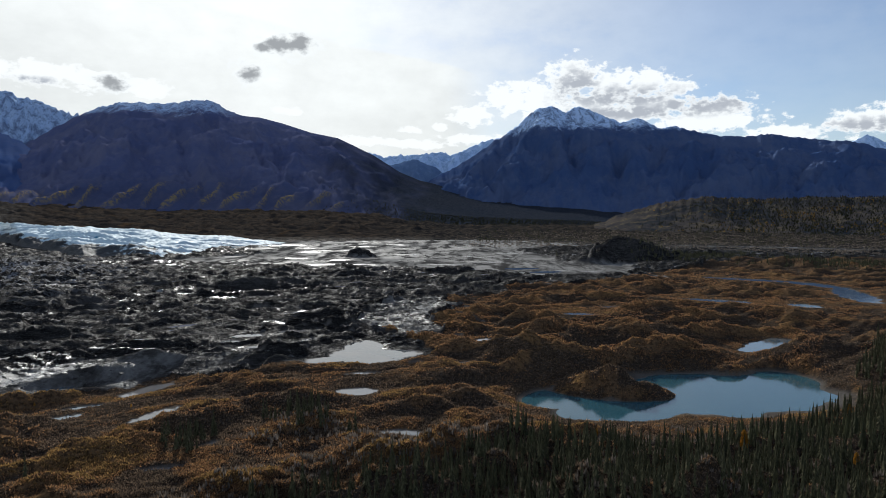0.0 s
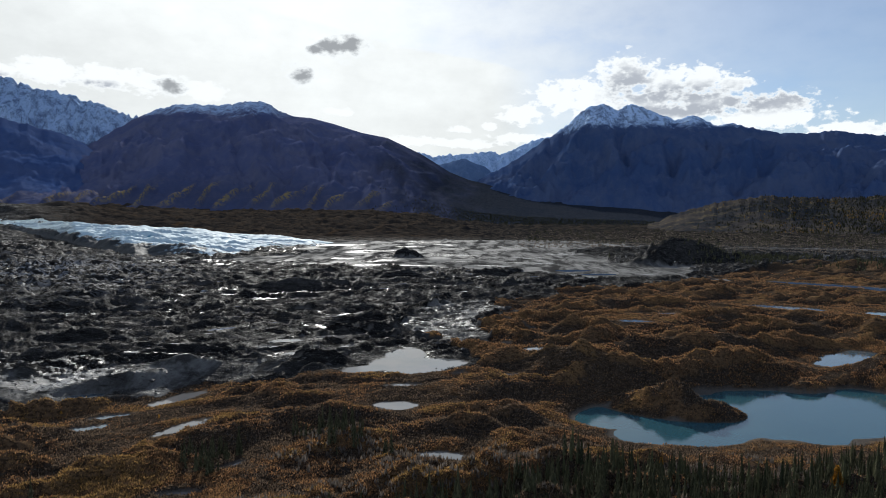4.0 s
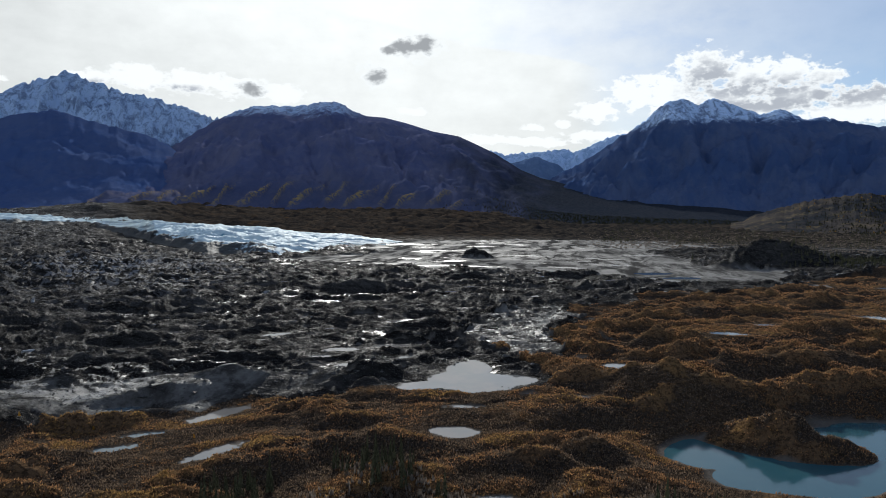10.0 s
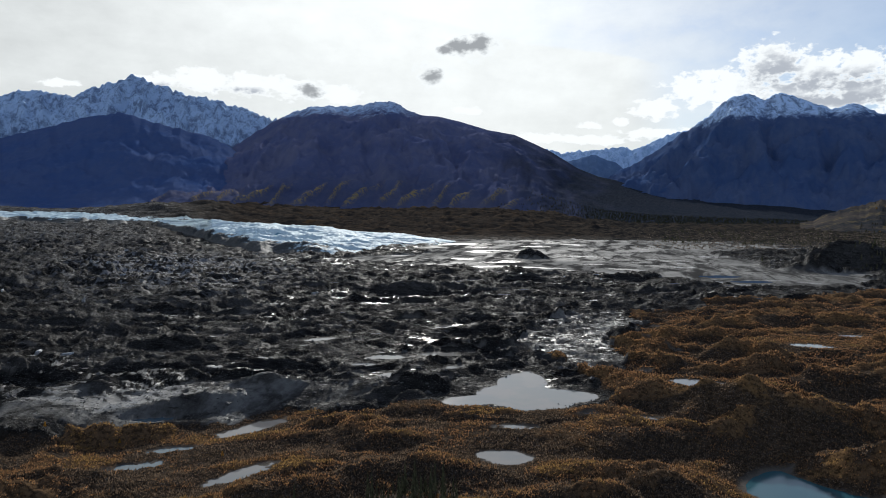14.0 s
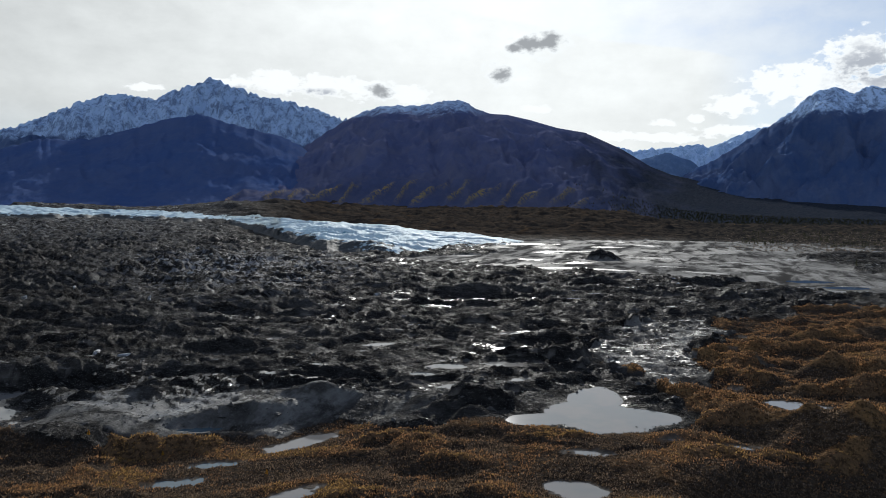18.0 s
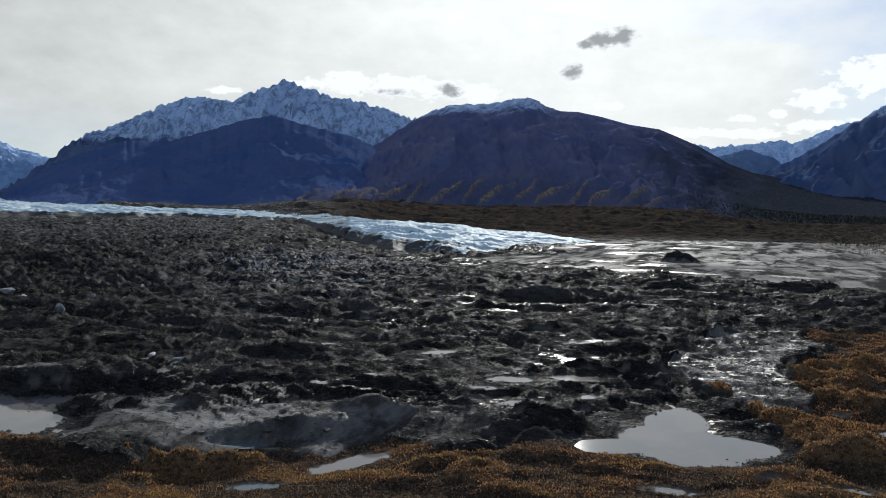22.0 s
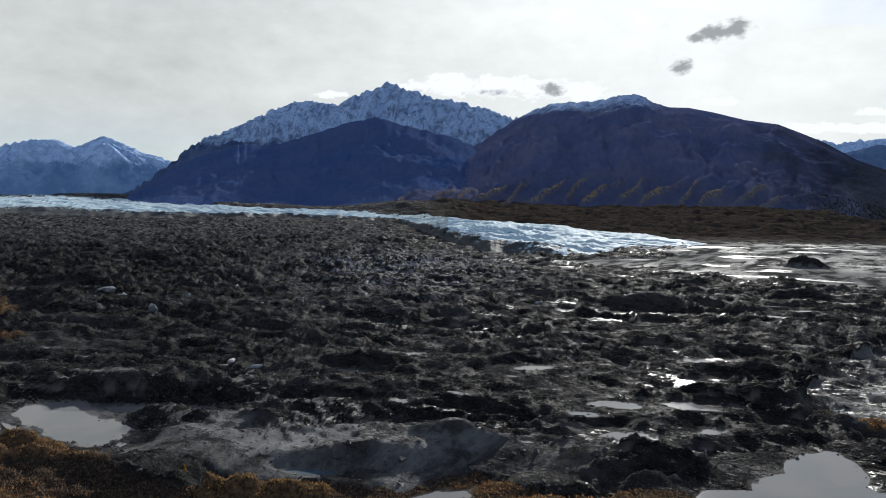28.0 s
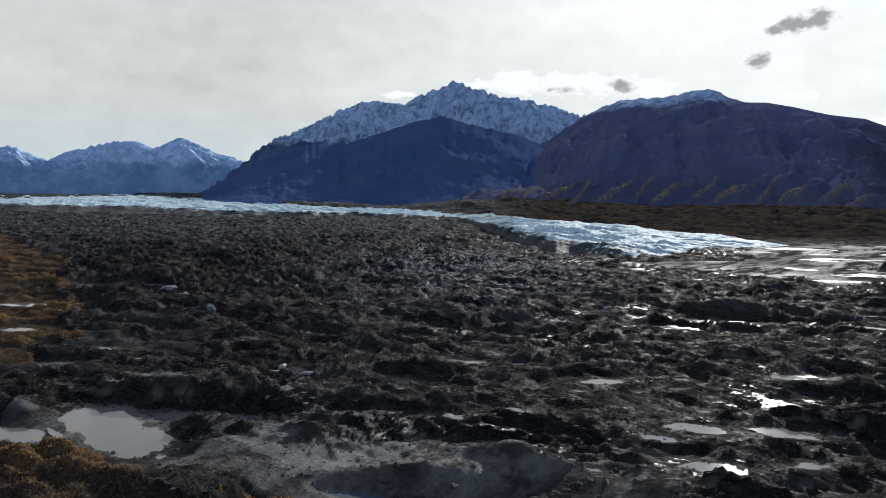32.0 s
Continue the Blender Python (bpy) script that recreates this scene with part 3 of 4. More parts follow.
def mountain_material(name, low, high, snow_line, spread, cover=1.0):
    """Scrub and scree below, bare rock above, snow on what is not too steep past the snow line."""
    m, k, b, pos = material(name)
    geo = [n for n in k.n if n.type == "NEW_GEOMETRY"][0]
    sp, sn = k.n.new("ShaderNodeSeparateXYZ"), k.n.new("ShaderNodeSeparateXYZ")
    k.l.new(geo.outputs["Position"], sp.inputs[0]), k.l.new(geo.outputs["Normal"], sn.inputs[0])
    n1, n2, n3 = k.noise(pos, 0.004, 6, 0.6), k.noise(pos, 0.02, 6, 0.62), k.noise(pos, 0.09, 4, 0.65)
    fall = k.n.new("ShaderNodeVectorMath")
    fall.operation = "MULTIPLY"
    k.l.new(pos, fall.inputs[0])
    fall.inputs[1].default_value = (1.5, 0.8, 0.6)
    n4 = k.noise(fall.outputs[0], 0.019, 9, 0.70, 0.6)
    f = k.math("ADD", k.math("MULTIPLY", n1, 0.6), k.math("MULTIPLY", n4, 0.4))
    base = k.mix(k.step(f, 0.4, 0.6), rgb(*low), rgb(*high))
    base = k.mix(k.step(n2, 0.55, 0.72, 0.0, 0.3), base, rgb(high[0] * 1.5, high[1] * 1.4, high[2] * 1.3))
    gold = k.attr("gold")
    base = k.mix(k.math("MULTIPLY", gold, k.step(n3, 0.42, 0.58)), base, rgb(0.34, 0.25, 0.10))
    grove = k.mix(k.step(n3, 0.4, 0.6), rgb(0.010, 0.014, 0.016), rgb(0.030, 0.034, 0.036))
    base = k.mix(k.attr("wood"), base, grove)
    base = k.mix(k.math("MULTIPLY", k.attr("belt"), k.step(n3, 0.45, 0.6)), base, rgb(0.34, 0.20, 0.045))
    line = k.math("ADD", sp.outputs[2], k.math("MULTIPLY", k.math("SUBTRACT", n1, 0.5), spread * 2.0))
    line = k.math("ADD", line, k.math("MULTIPLY", k.math("SUBTRACT", n2, 0.5), spread * 2.2))
    line = k.math("ADD", line, k.math("MULTIPLY", k.math("SUBTRACT", n3, 0.5), spread * 1.2))
    snow = k.step(line, snow_line - spread * 0.35, snow_line + spread * 0.35)
    snow = k.math("MULTIPLY", k.math("MULTIPLY", snow, k.math("MULTIPLY", k.attr("snowy"), cover)), k.step(k.math("ADD", k.math("MULTIPLY", n4, 0.8), k.math("MULTIPLY", n3, 0.3)), 0.49, 0.66, 1.0, 0.22))
    # Snow's blue shade is put into its base colour.
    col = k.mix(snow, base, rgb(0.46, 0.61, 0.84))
    k.l.new(col, b.inputs["Base Color"])
    b.inputs["Roughness"].default_value = 0.95
    b.inputs["Specular IOR Level"].default_value = 0.0
    bump(k, b, k.math("ADD", k.math("MULTIPLY", n4, 1.2), k.math("MULTIPLY", n3, 0.5)), 8.0, 0.9)
    return m


def foliage(name, a, c, random_from="object", rough=0.85, thin=0.0):
    m, k, b, pos = material(name)
    if random_from == "object":
        rnd = k.n.new("ShaderNodeObjectInfo").outputs["Random"]
    else:
        rnd = [n for n in k.n if n.type == "NEW_GEOMETRY"][0].outputs["Random Per Island"]
    f = k.math("ADD", k.math("MULTIPLY", rnd, 0.6), k.math("MULTIPLY", k.noise(pos, 0.9, 4), 0.4))
    col = k.mix(k.step(f, 0.15, 0.85), rgb(*a), rgb(*c))
    k.l.new(col, b.inputs["Base Color"])
    b.inputs["Roughness"].default_value = rough
    b.inputs["Specular IOR Level"].default_value = 0.04
    if thin:
        tr, mix = k.n.new("ShaderNodeBsdfTranslucent"), k.n.new("ShaderNodeMixShader")
        out = [n for n in k.n if n.type == "OUTPUT_MATERIAL"][0]
        mix.inputs[0].default_value = thin
        k.l.new(col, tr.inputs[0]), k.l.new(b.outputs[0], mix.inputs[1])
        k.l.new(tr.outputs[0], mix.inputs[2]), k.l.new(mix.outputs[0], out.inputs[0])
    return m


M_GROUND = ground_material()
M_LAKE = water_material("lake_water", (0.026, 0.078, 0.100), 0.08)
M_POND = water_material("silty_water", (0.125, 0.13, 0.13), 0.05)
M_MIXED = water_material("pond_water", (0.06, 0.09, 0.11), 0.05)
M_ICE = ice_material()
# Mountain tones, main to far ridge, have the blue haze of distance mixed in.
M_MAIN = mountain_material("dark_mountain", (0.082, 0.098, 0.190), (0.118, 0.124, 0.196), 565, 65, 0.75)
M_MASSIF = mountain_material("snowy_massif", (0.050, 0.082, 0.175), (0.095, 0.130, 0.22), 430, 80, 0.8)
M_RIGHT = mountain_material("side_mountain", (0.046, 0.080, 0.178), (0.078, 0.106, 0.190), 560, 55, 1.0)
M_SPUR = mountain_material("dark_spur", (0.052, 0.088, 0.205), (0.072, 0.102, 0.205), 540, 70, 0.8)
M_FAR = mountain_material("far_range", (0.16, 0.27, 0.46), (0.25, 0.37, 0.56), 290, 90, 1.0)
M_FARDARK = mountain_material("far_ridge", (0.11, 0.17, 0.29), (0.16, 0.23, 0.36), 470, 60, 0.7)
M_HILL = mountain_material("wooded_hill", (0.028, 0.032, 0.038), (0.082, 0.070, 0.060), 9000, 10, 0.0)
M_DIRTY_ICE = plain("dirty_ice", (0.08, 0.08, 0.082), (0.42, 0.43, 0.44), 0.5, 0.6, 0.3)
M_BOULDER = plain("boulder", (0.018, 0.0175, 0.017), (0.080, 0.077, 0.073), 0.8, 0.85, 0.2)


# ---- the ground, one sheet to the horizon ----
def grid_mesh(name, X, Y, Z, mat, attrs=(), wrap=False):
    rows, cols = X.shape
    co = np.stack([X, Y, Z], -1).reshape(-1, 3).astype(np.float32)
    i = np.arange(rows * cols).reshape(rows, cols)
    a, b = i[:-1, :-1], i[:-1, 1:]
    c, d = i[1:, 1:], i[1:, :-1]
    if wrap:
        a, b = i[:-1], np.roll(i[:-1], -1, 1)
        d, c = i[1:], np.roll(i[1:], -1, 1)
    quads = np.stack([b, a, d, c], -1).reshape(-1, 4)
    return quick_mesh(name, co, quads, mat, attrs)


def quick_mesh(name, co, faces, mat, attrs=(), smooth_shade=True):
    me = bpy.data.meshes.new(name)
    n = faces.shape[1]
    me.vertices.add(len(co)), me.loops.add(faces.size), me.polygons.add(len(faces))
    me.vertices.foreach_set("co", np.ascontiguousarray(co, np.float32).ravel())
    me.loops.foreach_set("vertex_index", np.ascontiguousarray(faces, np.int32).ravel())
    me.polygons.foreach_set("loop_start", np.arange(0, faces.size, n, dtype=np.int32))
    me.polygons.foreach_set("use_smooth", np.full(len(faces), smooth_shade))
    for key, values in attrs:
        me.attributes.new(key, "FLOAT", "POINT").data.foreach_set("value", np.ascontiguousarray(values, np.float32).ravel())
    me.update(calc_edges=True)
    me.materials.append(mat)
    return me


def build_ground():
    az = np.concatenate([np.arange(-54, 76, 0.13), np.arange(76, 306, 3.0)])
    r, radii = 0.02, []
    while r < 4900:
        radii.append(r)
        r += 3 if r < 60 else max(0.5, min(r * r / 42000, r * 0.0062))
    radii = np.array(radii + [4950])
    A, R = np.meshgrid(az, radii)
    X, Y = from_polar(A, R)
    parts = zones(X, Y)
    Z, sunk, crest = ground_height(X, Y, parts)
    Zs = (Z[2:, 1:-1] + Z[:-2, 1:-1] + Z[1:-1, 2:] + Z[1:-1, :-2]) / 4 - Z[1:-1, 1:-1]
    hollow = np.zeros(Z.shape)
    hollow[1:-1, 1:-1] = np.clip(Zs * 6, 0, 1)
    wet = np.clip(smooth(fbm(X * 0.5, Y, 30, 4, 71), 0.1, 0.65) * smooth(fbm(X, Y, 140, 2, 73), -0.3, 0.35) + 0.16 + hollow * 0.25 + 0.5 * (parts[2] > 0.9) - 0.1 * (parts[2] == 0.5), -0.3, 1) * (1 - parts[0])
    gx, gy = np.zeros(Z.shape), np.zeros(Z.shape)
    gx[:, 1:-1] = (Z[:, 2:] - Z[:, :-2]) / (R[:, 2:] * 0 + R[:, 1:-1] * 0.00454)
    gy[1:-1] = (Z[2:] - Z[:-2]) / (R[2:] - R[:-2])
    steep = smooth(np.hypot(gx, gy), 0.16, 0.42)
    wet = np.where(parts[1] > 0.5, wet, (wet + 0.22) * (1 - steep) - 0.25 * steep)
    wet = wet + (0.62 * np.exp(-elliptic(X, Y, -205, 252, 62, 30, 20) ** 2) + 0.42 * np.exp(-elliptic(X, Y, -115, 280, 50, 20, 25) ** 2)) * (1 - parts[0])
    bare = np.exp(-((A - 33) / 8.5) ** 2 - ((R - 700) / 190) ** 2) + 0.35 * smooth(R, 700, 1400) * smooth(A, 30, 40)
    far = smooth(R, 780, 1250) * (A < 60) * (1 - 0.2 * smooth(A, -4, 6))
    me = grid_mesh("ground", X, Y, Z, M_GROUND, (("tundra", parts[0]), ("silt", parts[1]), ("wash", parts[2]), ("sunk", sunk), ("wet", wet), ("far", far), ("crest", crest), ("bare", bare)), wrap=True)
    tagged(new("ground", me), "dark glacial debris, rust-brown tundra and grey silt flats", "ground", kind="structure")


build_ground()


def outline(group, grow, n=72):
    """The outer line of overlapping ellipses, seen from their common middle."""
    mx, my = sum(g[0] for g in group) / len(group), sum(g[1] for g in group) / len(group)
    q = np.arange(n) * 2 * math.pi / n
    best = np.zeros(n)
    for k in np.arange(0.5, 2.2 * grow * max(g[2] for g in group), 0.5):
        x, y = mx + k * np.cos(q), my + k * np.sin(q)
        hit = np.zeros(n, bool)
        for cx, cy, a, b, turn in group:
            hit |= elliptic(x, y, cx, cy, a, b, turn) < grow
        best = np.where(hit, k, best)
    return mx + best * np.cos(q), my + best * np.sin(q)


def water_sheet(name, group, level, mat, label):
    """A flat sheet of water that reaches a little under its shores."""
    verts, faces = [], []
    far = max(math.hypot(g[0] - group[0][0], g[1] - group[0][1]) for g in group)
    for i, part_group in enumerate([group] if far < 40 else [[g] for g in group]):
        x, y = outline(part_group, 1.42)
        faces.append(list(range(len(verts), len(verts) + len(x))))
        verts += list(zip(x, y, np.full(len(x), level - 0.03 * i)))
    me = bpy.data.meshes.new(name)
    me.from_pydata(verts, [], faces)
    me.materials.append(mat)
    return tagged(new(name, me), label, "water", kind="structure")


water_sheet("lake", [(104, 250, 60, 34, 4)], LAKE[0][5], M_LAKE, "turquoise glacial lake among tundra mounds")
for group, level, cloudy in WATERS:
    mat = M_POND if cloudy > 0.9 else M_MIXED
    water_sheet("pond", group, level, mat, "silty meltwater lying among moraine mounds and river flats" if cloudy > 0.9 else "blue-grey tundra pond between rusty mounds")


def puddle_sheet():
    verts, faces = [], []
    for cx, cy, a, b, turn, level in PUDDLES:
        q = np.arange(14) * 2 * math.pi / 14
        c, s = math.cos(radians(turn)), math.sin(radians(turn))
        u, v = 1.4 * a * np.cos(q), 1.4 * b * np.sin(q)
        faces.append(list(range(len(verts), len(verts) + 14)))
        verts += list(zip(cx + u * c - v * s, cy + u * s + v * c, np.full(14, level)))
    me = bpy.data.meshes.new("puddles")
    me.from_pydata(verts, [], faces)
    me.materials.append(M_POND)
    tagged(new("puddles", me), "many small meltwater puddles in dark debris", "puddles", kind="stuff")


puddle_sheet()


# ---- the glacier: a tongue of blue ice and the long ice stream behind the debris ----
def build_glacier():
    az = np.arange(10.6, 75, 0.085)
    s = np.linspace(0, 1, 130) ** 1.25
    A, S = np.meshgrid(az, s)
    front = np.interp(az, GLACIER_AZ, GLACIER_FRONT) + fbm(az * 10, az * 0, 30, 3, 81) * np.interp(az, (30, 40), (22, 130))
    back = np.interp(az, GLACIER_AZ, GLACIER_BACK)
    R = front[None] + S * (back - front)[None]
    X, Y = from_polar(A, R)
    base = ground_height(X[:1], Y[:1])[0]
    base = np.convolve(np.pad(base[0], 60, mode='edge'), np.ones(121) / 121, 'valid')[None]
    top = np.interp(az, GLACIER_AZ, GLACIER_TOP)[None]
    rise = S ** 0.72
    tongue = 1 - smooth(A, 31, 36)
    Z = base * (1 - rise) + top * rise - 1.5
    # swells, then crevasses across the flow
    u, v = X * 0.91 + Y * 0.42, -X * 0.42 + Y * 0.91
    edge = smooth(S, 0, 0.08) * (1 - 0.6 * smooth(S, 0.85, 1.0))
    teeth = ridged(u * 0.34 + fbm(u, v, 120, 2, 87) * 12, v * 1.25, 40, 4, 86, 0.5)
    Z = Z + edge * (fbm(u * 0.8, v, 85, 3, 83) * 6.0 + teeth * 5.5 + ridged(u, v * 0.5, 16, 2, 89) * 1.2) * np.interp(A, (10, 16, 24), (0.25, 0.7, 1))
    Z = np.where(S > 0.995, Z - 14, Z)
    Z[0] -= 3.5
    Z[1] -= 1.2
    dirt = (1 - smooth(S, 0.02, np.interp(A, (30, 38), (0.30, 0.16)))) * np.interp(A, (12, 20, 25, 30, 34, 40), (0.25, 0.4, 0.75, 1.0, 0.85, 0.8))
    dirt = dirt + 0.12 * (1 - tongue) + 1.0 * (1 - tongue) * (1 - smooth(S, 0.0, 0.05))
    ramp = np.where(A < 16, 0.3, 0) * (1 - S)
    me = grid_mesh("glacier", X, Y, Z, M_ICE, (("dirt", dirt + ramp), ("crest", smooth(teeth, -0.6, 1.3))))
    tagged(new("glacier", me), "crevassed blue-white glacier tongue with dirty front edge", "glacier", kind="structure")


build_glacier()


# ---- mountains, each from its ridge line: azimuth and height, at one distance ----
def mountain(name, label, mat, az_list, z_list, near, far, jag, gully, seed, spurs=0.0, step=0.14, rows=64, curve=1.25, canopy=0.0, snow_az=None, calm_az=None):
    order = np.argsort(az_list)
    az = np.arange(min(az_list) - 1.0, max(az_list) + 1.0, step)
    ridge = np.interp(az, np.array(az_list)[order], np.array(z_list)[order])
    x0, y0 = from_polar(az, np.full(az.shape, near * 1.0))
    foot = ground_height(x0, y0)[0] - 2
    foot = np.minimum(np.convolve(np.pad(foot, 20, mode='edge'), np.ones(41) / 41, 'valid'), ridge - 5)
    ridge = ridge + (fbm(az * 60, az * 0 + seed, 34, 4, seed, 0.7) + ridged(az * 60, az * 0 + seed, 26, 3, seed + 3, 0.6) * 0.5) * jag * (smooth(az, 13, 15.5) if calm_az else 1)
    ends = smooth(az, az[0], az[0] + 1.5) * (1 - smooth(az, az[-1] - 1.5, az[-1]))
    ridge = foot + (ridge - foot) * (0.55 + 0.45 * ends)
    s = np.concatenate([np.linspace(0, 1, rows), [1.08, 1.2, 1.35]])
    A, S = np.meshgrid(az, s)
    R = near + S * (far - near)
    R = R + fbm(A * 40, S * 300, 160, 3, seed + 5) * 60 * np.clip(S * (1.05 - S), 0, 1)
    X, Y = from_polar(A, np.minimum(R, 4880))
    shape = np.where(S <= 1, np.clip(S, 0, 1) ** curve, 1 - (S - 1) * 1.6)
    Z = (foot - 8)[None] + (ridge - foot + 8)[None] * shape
    Z[0] -= 10
    mid = np.clip(S * (1 - S) * 4, 0, 1)
    g = ridged(A * 48 + fbm(A * 40, S * 500, 200, 3, seed + 8) * 70, S * 260, 150, 4, seed + 9, 0.5)
    gully = gully * np.clip((ridge - foot) / 350, 0.06, 1.2)[None]
    if calm_az:
        gully = gully * smooth(az, *calm_az)[None]
    fine = ridged(A * 48 + fbm(A * 40, S * 500, 60, 3, seed + 18) * 30, S * 420, 42, 3, seed + 19, 0.55)
    Z = Z + mid * gully * 0.16 * fine + mid * gully * 0.6 * (g - 0.2) + mid * gully * 0.35 * fbm(X, Y, 180, 4, seed + 11)
    if canopy:
        Z = Z + canopy * fbm(X, Y, 45, 3, seed + 15) * smooth(S, 0.0, 0.1) * (S < 0.97) * (0.35 + 0.65 * smooth(A, *calm_az) if calm_az else 1.0)
    gold = np.zeros(Z.shape)
    if spurs:
        band = smooth(S, 0.01, 0.05) * (1 - smooth(S, 0.11, 0.22)) * smooth(A, 2, 8)
        w = np.sin((A * 0.46 + S * 7.0 + fbm(A * 30, S * 200, 90, 2, 97) * 0.45) * 2 * math.pi)
        Z = Z + band * spurs * np.clip(w, -0.4, 1) ** 3
        gold = band * smooth(w, 0.55, 0.95) * smooth(fbm(A * 30, S * 300, 70, 3, 98), -0.7, 0.0)
    if name == "hill":
        gold = 0.22 * smooth(fbm(X, Y, 60, 5, 95, 0.65), 0.15, 0.45)
    wood, belt = np.zeros(Z.shape), np.zeros(Z.shape)
    if calm_az:
        wood = np.maximum(0.9 * (1 - smooth(A + fbm(A * 30, S * 300, 60, 3, 99) * 3, -2, 11)), 0.25 * (1 - smooth(S, 0.1, 0.35)))
        belt = np.exp(-((S - 0.035 - 0.01 * np.sin(A)) / 0.012) ** 2) * smooth(A, -15, -11) * (1 - smooth(A, -1, 2)) * smooth(fbm(A * 30, S * 300, 24, 3, 96), -0.2, 0.3)
    me = grid_mesh(name, X, Y, Z, mat, (("gold", gold), ("wood", wood), ("belt", belt), ("snowy", smooth(A, *snow_az) if snow_az else np.ones(A.shape))))
    return tagged(new(name, me), label, "mountain", kind="structure")


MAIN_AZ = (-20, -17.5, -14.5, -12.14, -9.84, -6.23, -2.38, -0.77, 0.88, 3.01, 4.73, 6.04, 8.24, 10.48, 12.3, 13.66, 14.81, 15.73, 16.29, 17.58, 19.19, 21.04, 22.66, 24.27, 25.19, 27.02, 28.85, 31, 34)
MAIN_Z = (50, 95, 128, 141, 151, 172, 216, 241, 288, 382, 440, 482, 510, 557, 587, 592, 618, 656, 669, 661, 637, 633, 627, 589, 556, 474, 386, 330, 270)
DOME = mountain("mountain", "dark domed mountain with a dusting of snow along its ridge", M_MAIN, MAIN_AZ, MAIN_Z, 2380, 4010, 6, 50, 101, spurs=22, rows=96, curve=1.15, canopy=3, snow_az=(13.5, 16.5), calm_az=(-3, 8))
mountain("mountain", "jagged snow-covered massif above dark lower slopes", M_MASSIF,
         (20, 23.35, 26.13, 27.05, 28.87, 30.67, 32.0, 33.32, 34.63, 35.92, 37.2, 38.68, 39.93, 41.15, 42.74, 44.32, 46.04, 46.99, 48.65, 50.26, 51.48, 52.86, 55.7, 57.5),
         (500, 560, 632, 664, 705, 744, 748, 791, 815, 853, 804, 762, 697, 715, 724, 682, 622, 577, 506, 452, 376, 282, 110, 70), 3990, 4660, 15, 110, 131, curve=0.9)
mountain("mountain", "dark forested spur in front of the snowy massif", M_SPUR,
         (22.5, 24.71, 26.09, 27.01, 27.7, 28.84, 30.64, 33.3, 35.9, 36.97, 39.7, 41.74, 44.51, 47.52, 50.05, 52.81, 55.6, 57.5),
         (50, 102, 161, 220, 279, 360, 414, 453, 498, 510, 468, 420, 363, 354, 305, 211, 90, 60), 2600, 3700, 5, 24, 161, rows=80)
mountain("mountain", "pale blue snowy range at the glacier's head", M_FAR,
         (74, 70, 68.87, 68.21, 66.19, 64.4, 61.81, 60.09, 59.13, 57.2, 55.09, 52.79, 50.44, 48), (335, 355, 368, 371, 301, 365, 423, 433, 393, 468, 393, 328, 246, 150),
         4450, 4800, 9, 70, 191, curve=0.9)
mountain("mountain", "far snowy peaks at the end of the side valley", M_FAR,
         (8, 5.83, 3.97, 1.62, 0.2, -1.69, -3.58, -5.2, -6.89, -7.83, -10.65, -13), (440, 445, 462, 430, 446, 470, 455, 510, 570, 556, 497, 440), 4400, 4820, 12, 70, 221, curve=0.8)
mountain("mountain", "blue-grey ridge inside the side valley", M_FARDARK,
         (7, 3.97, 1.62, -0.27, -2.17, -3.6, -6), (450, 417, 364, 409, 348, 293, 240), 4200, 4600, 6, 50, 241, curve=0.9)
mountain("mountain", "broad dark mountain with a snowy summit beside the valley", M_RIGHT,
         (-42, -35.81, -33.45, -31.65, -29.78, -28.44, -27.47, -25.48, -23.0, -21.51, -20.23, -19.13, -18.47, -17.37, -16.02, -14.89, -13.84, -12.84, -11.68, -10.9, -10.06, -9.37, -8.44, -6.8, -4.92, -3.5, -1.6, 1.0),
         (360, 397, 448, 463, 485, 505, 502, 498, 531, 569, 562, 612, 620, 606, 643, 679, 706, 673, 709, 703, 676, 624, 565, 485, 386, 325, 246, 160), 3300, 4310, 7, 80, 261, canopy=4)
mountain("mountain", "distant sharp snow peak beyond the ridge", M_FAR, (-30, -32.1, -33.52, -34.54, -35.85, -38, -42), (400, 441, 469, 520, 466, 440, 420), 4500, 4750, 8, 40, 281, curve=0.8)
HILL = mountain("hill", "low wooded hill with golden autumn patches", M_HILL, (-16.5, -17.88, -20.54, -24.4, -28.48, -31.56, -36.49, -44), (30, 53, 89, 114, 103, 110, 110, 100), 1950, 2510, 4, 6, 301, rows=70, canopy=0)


# ---- plants ----
def part(name, me, parent, label=""):
    ob = new(name, me)
    ob.parent = parent
    return tagged(ob, label) if label else ob


